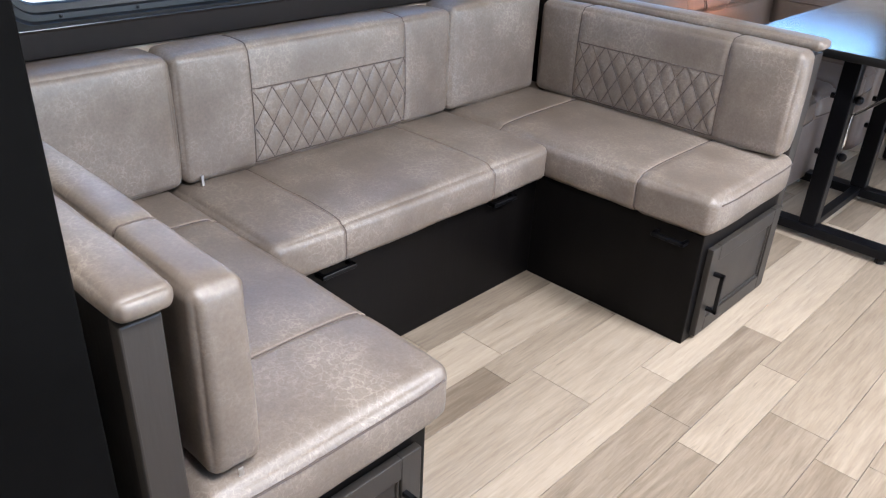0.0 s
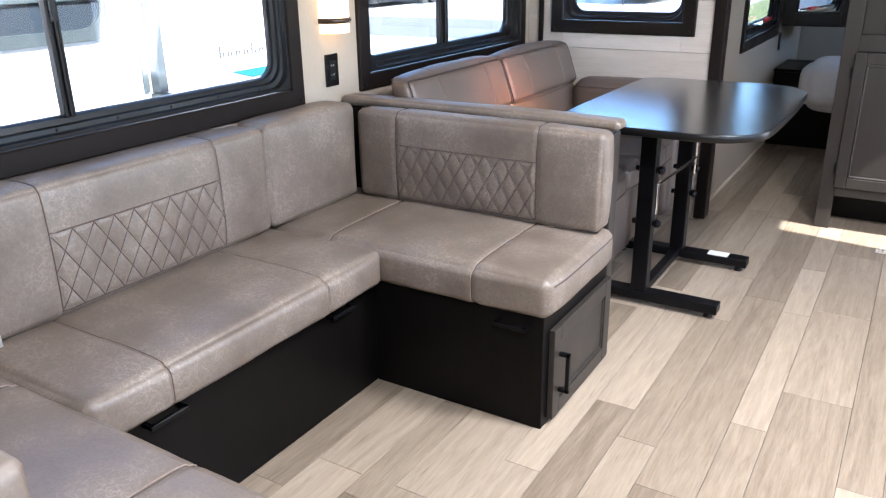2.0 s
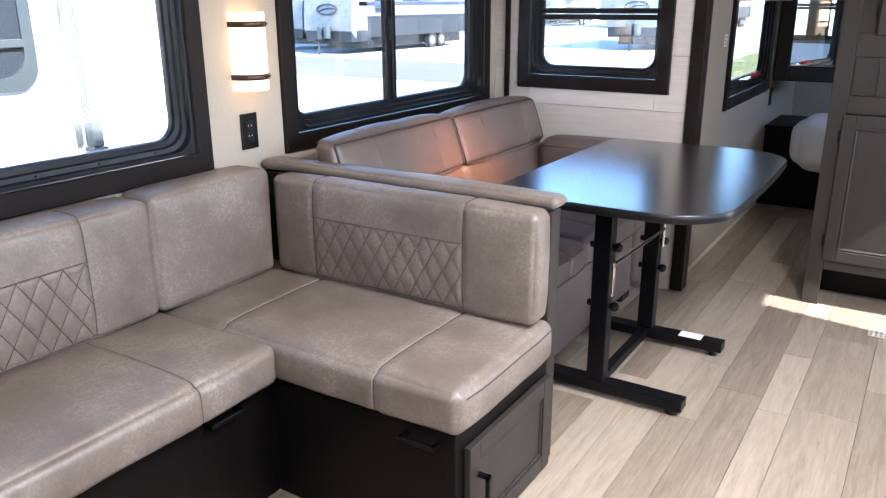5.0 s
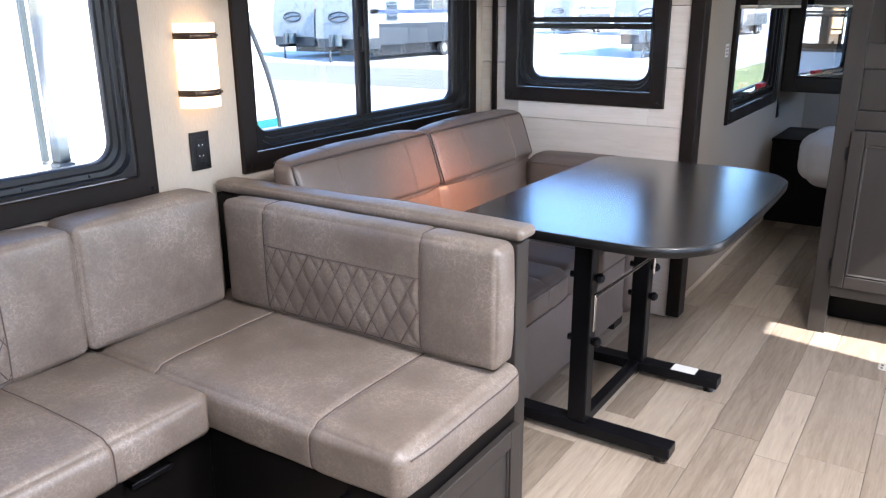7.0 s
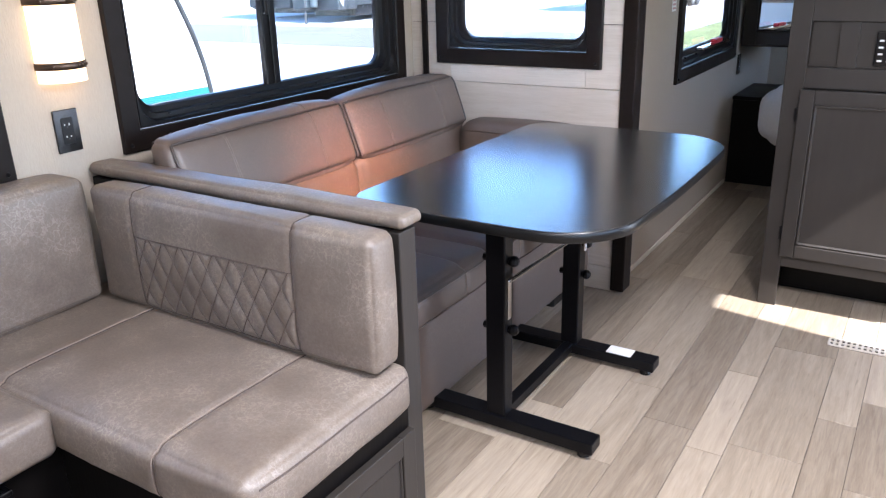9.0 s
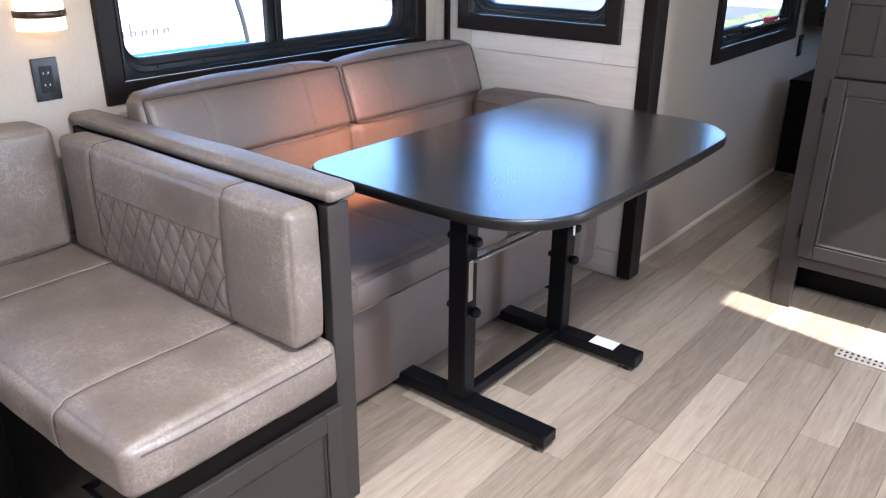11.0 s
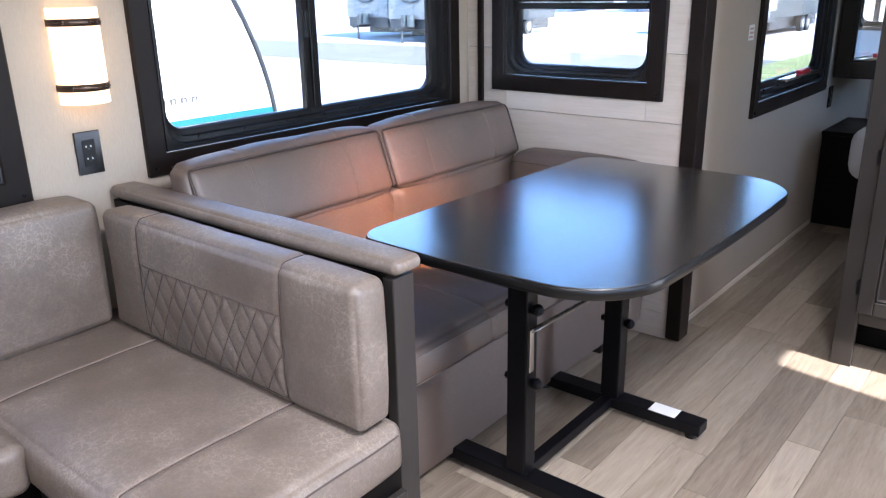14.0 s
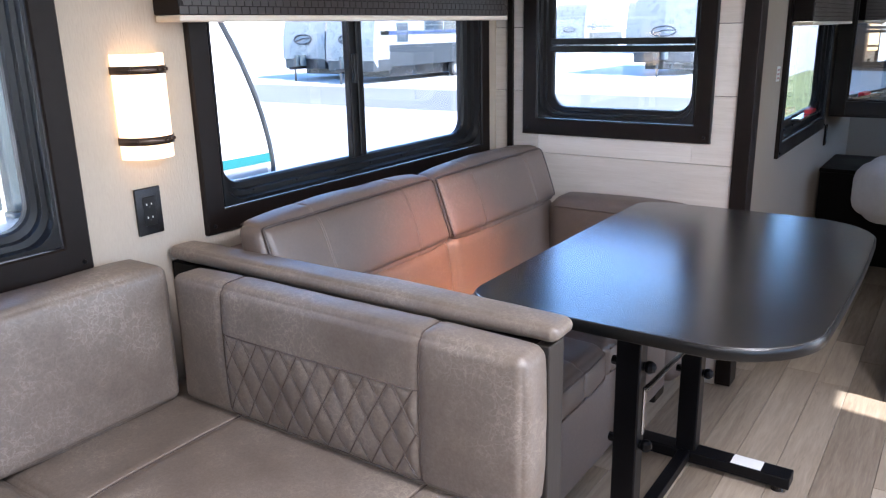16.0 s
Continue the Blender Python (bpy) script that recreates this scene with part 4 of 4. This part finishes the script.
# ---- the right-hand cabinet ----
def media_cabinet():
    c = thing("media_cabinet", (0.3, 4.5, 0), "grey-brown built-in cabinet with framed doors and a control panel", "cabinet")
    y = 4.19
    part("stile", box((-0.272, y, 0.0), (-0.205, y + 0.02, 1.99), 0.002), CABINET, c)
    for z0, z1 in ((0.167, 0.222), (0.846, 0.918), (1.074, 1.165)):
        part("rail", box((-0.2046, y, z0), (1.0, y + 0.02, z1), 0.002), CABINET, c)
    for x in (-0.1115, 0.10, 0.26):
        part("muntin", box((x, y, 0.9184), (x + 0.06, y + 0.02, 1.0736), 0.001), CABINET, c)
    part("carcass", box((-0.265, y + 0.021, 0.165), (1.0, 4.85, 1.99), 0.002), CABINET, c)
    part("side_panel", box((-0.272, y + 0.0205, 0.0), (-0.2655, 4.85, 1.99), 0.001), CABINET, c)
    part("kick_board", box((-0.265, 4.41, 0.0), (1.0, 4.43, 0.164), 0.001), DARKWOOD, c, "recessed dark kick board")
    part("recess_panel", box((-0.20, y + 0.012, 0.92), (1.0, y + 0.0195, 1.072), 0.001), CABINET, c)
    for x0, x1, z0, z1 in ((-0.212, 0.36, 0.214, 0.842), (-0.138, 0.40, 1.160, 1.90)):
        front_door(c, x0, x1, z0, z1, y - 0.02, 0.05, CABINET, CABINET, "framed grey-brown door")
        for z in (z0 + 0.09, z1 - 0.09):
            part("hinge", box((x0 - 0.010, y - 0.016, z - 0.025), (x0 - 0.001, y - 0.0005, z + 0.025), 0.002), BLACKMETAL, c)
    k = part("control_panel", box((0.0, y + 0.002, 0.928), (0.095, y + 0.0118, 1.045), 0.004), PLASTIC, c, "black touch control panel")
    for i in range(3):
        for j in range(4):
            part("button", box((0.010 + 0.028 * i, y + 0.0008, 0.945 + 0.022 * j), (0.024 + 0.028 * i, y + 0.0019, 0.951 + 0.022 * j), 0.0003, 1), LABEL, c)
    return under(c)


media_cabinet()


def floor_register():
    v = thing("floor_register", (0.12, 3.955, 0), "beige slotted floor heating register", "floor vent")
    bm = bmesh.new()
    x0, x1, y0, y1 = 0.02, 0.30, 3.925, 3.99
    n = 16
    add_box(bm, (x0, y0, 0.0005), (x1, y0 + 0.010, 0.006), 0.001, 1)
    add_box(bm, (x0, y1 - 0.010, 0.0005), (x1, y1, 0.006), 0.001, 1)
    add_box(bm, (x0, (y0 + y1) / 2 - 0.004, 0.0005), (x1, (y0 + y1) / 2 + 0.004, 0.0058), 0.001, 1)
    for i in range(n + 1):
        x = x0 + (x1 - x0) * i / n
        add_box(bm, (x - 0.004, y0 + 0.0102, 0.0005), (x + 0.004, y1 - 0.0102, 0.0054))
    part("grille", bm, VENT, v)
    # Thin black sheet that draws the shade inside the slots.
    part("shadow_box", box((x0, y0, 0.0002), (x1, y1, 0.0012), 0), PLASTIC, v)
    return under(v)


floor_register()


# ---- the bedroom beyond ----
def bedroom():
    n = thing("nightstand", (-0.6, 6.2, 0), "black built-in nightstand at the bedroom wall", "nightstand")
    part("body", box((-0.812, 5.945, 0.0), (-0.36, 6.5, 0.50), 0.003), DARKWOOD, n)
    part("top", box((-0.816, 5.938, 0.501), (-0.355, 6.5, 0.522), 0.004), DARKWOOD, n)
    under(n)
    w = thing("wardrobe", (-0.6, 6.3, 0.80), "dark hanging bedside wardrobe with a mirrored door", "wardrobe")
    part("body", box((-0.812, 6.0, 0.80), (-0.36, 6.5, 1.99), 0.003), CABINET, w)
    d = front_door(w, -0.80, -0.378, 0.815, 1.98, 5.975, 0.072, CABINET, MIRROR, "framed mirror door standing ajar")
    under(w)
    hinge = Matrix.Translation((-0.80, 5.994, 0))
    d.matrix_parent_inverse = Matrix.Identity(4)
    d.matrix_basis = Matrix.Translation(-w.location) @ hinge @ Matrix.Rotation(radians(-5.5), 4, "Z") @ hinge.inverted()
    b = thing("bed", (0.2, 6.3, 0), "bed with white bedding beyond the cabinet", "bed")
    part("bed_base", box((-0.35, 5.85, 0.0), (1.0, 6.98, 0.30), 0.01), DARKWOOD, b)
    part("mattress", Pad((-0.59, 5.62, 0.305), (1.1, 5.93, 0.62), 0.10, 0.03, seed=31).mesh(0.05), SHEET, b, "white bedding", smooth=True)
    under(b)


bedroom()


# ---- outside ----
GZ = -0.80
def sheet(name, lo, hi, z, mat, label, category="ground", cuts=1):
    bm = bmesh.new()
    bmesh.ops.create_grid(bm, x_segments=cuts, y_segments=cuts, size=0.5, matrix=Matrix.Translation(((lo[0] + hi[0]) / 2, (lo[1] + hi[1]) / 2, z)) @ Matrix.Diagonal((hi[0] - lo[0], hi[1] - lo[1], 1, 1)))
    return tagged(part(name, bm, mat), label, category, kind="structure")


sheet("ground", (-400, -400), (400, 400), GZ, CONCRETE, "sunlit pale concrete sales lot")
sheet("road", (-60, 18.5), (-2.0, 24.5), GZ + 0.006, ASPHALT, "grey asphalt lane across the lot", "road")
sheet("grass_verge", (-6.5, 12.0), (-0.5, 40.0), GZ + 0.012, GRASS, "sunlit grass verge", "grass")

# Unseen sheets added outside the east wall to block sun at its openings.
tagged(part("bedroom_awning", box((1.52, 4.75, 2.02), (3.4, 7.1, 2.05), 0.01), GREYCOAT), "unseen plain sheet added to keep sun out of the bedroom opening", "awning", kind="structure")
tagged(part("entry_awning", box((1.52, -2.2, 2.02), (3.4, 3.55, 2.05), 0.01), GREYCOAT), "unseen plain sheet added to keep sun out of the dinette-side openings", "awning", kind="structure")

# the trailer's own outer skin round the slide-out
tagged(part("slide_skin", box((-1.80, FY + 0.0605, -0.05), (-0.875, FY + 0.075, 0.94), 0), GREYCOAT), "grey outer skin of the slide-out", "outer wall", kind="structure")
tagged(part("warning_decal", box((-0.945, FY + 0.076, 1.045), (-0.876, FY + 0.078, 1.115), 0), YELLOW), "yellow warning decal on the outer wall", "decal", kind="structure")


def trailer(name, x0, y0, x1, y1, h, label, nose=0.0, floor_z=-0.35, stripe=NAVY, windows=(), face="x", slope=0.9):
    """A parked travel trailer: long body with a raked or curved nose towards -y or +x, windows, wheels, skirt."""
    t = thing(name, ((x0 + x1) / 2, (y0 + y1) / 2, GZ), label, "travel trailer", "parked trailers")
    z0, z1 = floor_z, h
    if face == "x":
        # long side along y; curved nose towards +y
        prof = [(y0, z0), (y0, z1)]
        for i in range(11):
            k = radians(90 - 90 * i / 10)
            prof.append((y1 - nose + nose * math.cos(k), z0 + 0.35 + (z1 - z0 - 0.35) * math.sin(k) ** slope))
        prof.append((y1 - 0.25, z0))
        side_loop = lambda x: [(x, a, b) for a, b in prof]
        part("body", loft([side_loop(x0), side_loop(x1)], cap=True), GELCOAT, t)
        xs = x1
        part("stripe", box((xs - 0.001, y0 + 0.02, z0 + 0.10), (xs + 0.006, y1 - 0.17, z0 + 0.24), 0.002), stripe, t)
        part("skirt", box((x0 + 0.05, y0 + 0.05, z0 - 0.12), (x1 - 0.05, y1 - 0.4, z0 - 0.001), 0.01), GREYCOAT, t)
        part("nose_edge", tube([(xs + 0.004, a, b) for a, b in prof[2:]], 0.018, 6), INK, t, "dark edge moulding")
        for yy in (y0 + 2.6, y0 + 3.5):
            wh = bmesh.new()
            bmesh.ops.create_cone(wh, cap_ends=True, segments=24, radius1=0.34, radius2=0.34, depth=0.2, matrix=pose(x1 - 0.14, yy, GZ + 0.34, 0, 90, 0))
            part("wheel", wh, TYRE, t)
    else:
        prof = [(y0 + 0.25, z0)]
        for i in range(9):
            k = radians(90 * i / 8)
            prof.append((y0 + nose - nose * math.cos(k), z0 + 0.3 + (z1 - z0 - 0.3) * math.sin(k) ** slope))
        prof += [(y1, z1), (y1, z0)]
        part("body", loft([[(x, a, b) for a, b in prof] for x in (x0, x1)], cap=True), FARCOAT, t)
        cap = [p for p in prof if p[0] < y0 + 1.05][1:] + [(y0 + 1.05, z1 - 0.02), (y0 + 1.05, z0 + 0.3)]
        part("front_cap", loft([[(x, a - 0.012, b) for a, b in cap] for x in (x0 - 0.012, x1 + 0.012)], cap=True), SILVER, t, "silver-grey moulded front cap")
        part("lower_nose", box((x0 + 0.03, y0 + 0.03, z0 - 0.15), (x1 - 0.03, y0 + 1.2, z0 + 0.55), 0.05), DARKCOAT, t)
        part("stripe", box((x1 - 0.001, y0 + 0.5, z0 + 1.25), (x1 + 0.012, y1, z0 + 1.42), 0.002), stripe, t)
        part("lower_band", box((x1 - 0.001, y0 + 0.3, z0), (x1 + 0.01, y1, z0 + 0.85), 0.002), DARKCOAT, t)
        for q in range(7):
            part("siding_rib", tube([(x1 + 0.004, y0 + 1.1, z0 + 0.98 + 0.21 * q), (x1 + 0.004, y1, z0 + 0.98 + 0.21 * q)], 0.012, 5), SILVER, t)
        part("underbelly", box((x0 + 0.1, y0 + 1.3, GZ + 0.2), (x1 - 0.28, y1 - 0.1, z0 - 0.002), 0.01), PLASTIC, t)
        part("hitch", box(((x0 + x1) / 2 - 0.09, y0 - 0.9, z0 - 0.15), ((x0 + x1) / 2 + 0.09, y0 + 0.1, z0 - 0.03), 0.02), PLASTIC, t)
        part("jack", tube([((x0 + x1) / 2, y0 - 0.6, GZ), ((x0 + x1) / 2, y0 - 0.6, z0 + 0.35)], 0.045, 8), INK, t)
        for xx in (-0.17, 0.17):
            gas = bmesh.new()
            bmesh.ops.create_cone(gas, cap_ends=True, segments=18, radius1=0.15, radius2=0.15, depth=0.45, matrix=Matrix.Translation(((x0 + x1) / 2 + xx, y0 - 0.25, z0 + 0.22)))
            part("gas_bottle", gas, AWNING, t)
        mx = (x0 + x1) / 2
        oval = [(mx + 0.52 * math.cos(2 * math.pi * k / 24), y0 - 0.02 + 0.06 * math.sin(2 * math.pi * k / 24), z0 + 1.12 + 0.20 * math.sin(2 * math.pi * k / 24)) for k in range(24)]
        part("badge", tube(oval, 0.035, 6, True), INK, t, "dark oval badge outline")
        part("badge_bar", tube([(mx - 0.42, y0 - 0.03, z0 + 1.04), (mx, y0 - 0.02, z0 + 1.16), (mx + 0.46, y0 - 0.02, z0 + 1.16)], 0.03, 6), INK, t)
        for yy in (y1 - 3.0, y1 - 2.2):
            wh = bmesh.new()
            bmesh.ops.create_cone(wh, cap_ends=True, segments=24, radius1=0.34, radius2=0.34, depth=0.2, matrix=pose(x1 - 0.12, yy, GZ + 0.34, 0, 90, 0))
            part("wheel", wh, TYRE, t)
            rim = bmesh.new()
            bmesh.ops.create_cone(rim, cap_ends=True, segments=20, radius1=0.2, radius2=0.17, depth=0.03, matrix=pose(x1 - 0.012, yy, GZ + 0.34, 0, 90, 0))
            part("rim", rim, SILVER, t)
    for a, b, za, zb in windows:
        xs = x1
        lo, hi = (xs, a, za), (xs + 0.02, b, zb)
        f = part("window_frame", loft([[(xs + n, u, v) for u, v in rounded_rect(a - g, za - g, b + g, zb + g, 0.09, 5)] for g, n in ((0.05, 0.001), (0.05, 0.02), (0.0, 0.025), (0.0, 0.004))]), AWNING, t)
        part("window_pane", box((xs + 0.004, a - 0.01, za - 0.01), (xs + 0.010, b + 0.01, zb + 0.01), 0), DARKGLASS, t)
        part("window_bar", box((xs + 0.0105, a, (za + zb) / 2 - 0.02), (xs + 0.03, b, (za + zb) / 2 + 0.02), 0.004), AWNING, t)
    return t


NX = -3.25


def near_trailer():
    t = thing("travel_trailer", (NX - 1.2, 0, GZ), "white travel trailer with a curved nose parked close alongside", "travel trailer", "parked trailers")
    z0, z1 = 0.15, 1.80
    prof = [(-6.0, z0), (-6.0, z1)]
    for i in range(17):
        z = z1 - (z1 - 0.6) * i / 16
        prof.append((4.170 - 0.25 * max(0.0, (z - 0.6) / 0.73) ** 1.7, z))
    prof.append((4.105, z0))
    part("body", loft([[(x, a, b) for a, b in prof] for x in (NX - 2.4, NX)], cap=True), GELCOAT, t)
    part("nose_edge", tube([(NX + 0.004, a, b) for a, b in prof[2:]], 0.014, 6), INK, t, "dark edge moulding")
    part("stripe", loft([[(NX + n, 3.29, 0.688), (NX + n, 4.16, 0.688), (NX + n, 4.16, 0.640), (NX + n, 3.45, 0.640)] for n in (0.001, 0.005)], cap=True), TEAL, t, "teal stripe")
    part("lower_panel", box((NX + 0.0005, 3.55, z0), (NX + 0.004, 4.13, 0.636), 0.001, 1), GREYCOAT, t)
    a, b, za, zb = 1.46, 2.51, 0.99, 1.62
    part("window_frame", loft([[(NX + n, u, v) for u, v in rounded_rect(a - g, za - g, b + g, zb + g, 0.10, 5)] for g, n in ((0.055, 0.001), (0.055, 0.02), (0.0, 0.025), (0.0, 0.004))]), AWNING, t)
    part("window_pane", box((NX + 0.004, a - 0.01, za - 0.01), (NX + 0.010, b + 0.01, zb + 0.01), 0), DARKGLASS, t)
    part("window_bar", box((NX + 0.0105, a, 1.115), (NX + 0.03, b, 1.15), 0.004), AWNING, t)
    part("awning_arm", box((NX + 0.002, 2.70, 0.66), (NX + 0.02, 2.73, 1.78), 0.005), AWNING, t)
    part("awning_arm", box((NX + 0.002, 2.747, 0.65), (NX + 0.07, 2.803, 1.78), 0.01), AWNING, t)
    part("awning_foot", box((NX + 0.002, 2.737, 0.63), (NX + 0.08, 2.813, 0.6495), 0.004), AWNING, t)
    # a maker's name becomes plain thin strokes
    for i in range(8):
        y = 3.22 + 0.061 * i
        tall = 0.036 if i in (0, 4) else 0.0
        part("lettering", box((NX + 0.001, y, 0.768), (NX + 0.004, y + 0.012, 0.798 + tall), 0.0005, 1), LETTER, t)
        part("lettering", box((NX + 0.001, y + 0.026, 0.768), (NX + 0.004, y + 0.036, 0.798), 0.0005, 1), LETTER, t)
        part("lettering", box((NX + 0.001, y + 0.0122, 0.790), (NX + 0.004, y + 0.0258, 0.798), 0.0005, 1), LETTER, t)
    for yy in (-1.6, -0.7):
        wh = bmesh.new()
        bmesh.ops.create_cone(wh, cap_ends=True, segments=24, radius1=0.34, radius2=0.34, depth=0.2, matrix=pose(NX - 0.2, yy, GZ + 0.34, 0, 90, 0))
        part("wheel", wh, TYRE, t)
    part("chassis", box((NX - 2.2, -5.8, -0.3), (NX - 0.3, 4.0, 0.149), 0.01), PLASTIC, t)
    return under(t)


near_trailer()
for x, y in ((-20.3, 26.0), (-24.1, 27.3)):
    under(trailer("travel_trailer", x - 2.5, y, x, y + 9.0, 2.6, "white and grey travel trailer with a rounded nose across the lot", nose=1.0, floor_z=-0.15, face="y", windows=((y + 1.6, y + 2.3, 0.85, 1.55), (y + 3.6, y + 4.9, 1.15, 1.8), (y + 5.1, y + 6.4, 1.15, 1.8))))
for x, y in ((-10.0, 34.0), (-34.0, 60.0), (-27.0, 61.0), (-20.5, 60.0), (-14.0, 62.0), (-44.0, 58.0)):
    under(trailer("travel_trailer", x - 2.6, y, x, y + 8.0, 3.0, "white travel trailer far across the lot", nose=0.7, floor_z=-0.1, face="y", windows=((y + 1.5, y + 2.3, 1.0, 1.8), (y + 3.5, y + 5.0, 1.0, 1.8))))


# ---- boards of the white wall and planks of the floor ----
def board(name, lo, hi, mat, parent, bevel=0.0012):
    return part(name, box(lo, hi, bevel, 1), mat, parent)


wall_n = bpy.data.objects["wall_north"]
zs = [0.0, 0.105, 0.345, 0.585, 0.825, 1.065, 1.305, 1.545, 1.785, 2.0]
for z0, z1 in zip(zs, zs[1:]):
    spans = [(WX, SX + 0.008)]
    if z1 > 0.963 and z0 < 1.545:
        spans = [(WX, -1.567), (-0.957, SX + 0.008)]
    if z0 < 0.962 < z1:
        board("board", (-1.5665, FY, z0 + 0.001), (-0.9575, FY + 0.0115, 0.961), SHIPLAP, wall_n)
    if z0 < 1.545 < z1:
        board("board", (-1.5665, FY, 1.546), (-0.9575, FY + 0.0115, z1 - 0.001), SHIPLAP, wall_n)
    for x0, x1 in spans:
        board("board", (x0, FY, z0 + 0.001), (x1, FY + 0.0115, z1 - 0.001), SHIPLAP, wall_n)

# strips of unequal width, the boards in each staggered; the print repeats along y
WIDTHS = [0.105, 0.120, 0.110, 0.150, 0.100, 0.195]
JOINTS = {3: (1.485,), 4: (1.403, 1.90), 5: (1.49, 2.17), 6: (1.730,), 7: (2.143, 1.60), 8: (1.991, 2.890), 9: (1.808,), 10: (1.720, 2.218), 11: (2.470, 1.790), 12: (2.052,)}
PERIOD = 1.36
rng = random.Random(7)
shape = {}
x = -0.724 - 0.78
k = 0
while x < 1.45:
    w = WIDTHS[k % 6]
    first = rng.uniform(0.0, 1.36)
    ends = JOINTS.get(k) or (first, first + rng.uniform(0.45, 0.9))
    cuts = sorted({round((e % PERIOD) + PERIOD * n, 3) for e in ends for n in range(-3, 7)} | {-2.0, 7.0})
    cuts = [-2.0] + [c for c in cuts if -1.95 < c < 6.95] + [7.0]
    for y0, y1 in zip(cuts, cuts[1:]):
        if not (x + w < -0.84 and (y1 < 0.3 or y0 > 4.1)):
            key = (k % 6, round(y1 - y0, 3))
            if key not in shape:
                ob = part("plank", box((0.0007, 0.0007, -0.006), (w - 0.0007, y1 - y0 - 0.0007, 0.0), 0.0006, 1), FLOORWOOD, part_floor)
                shape[key] = ob.data
            else:
                ob = new("plank", shape[key])
                ob.parent = part_floor
            ob.location = (x, y0, 0)
    x += w
    k += 1
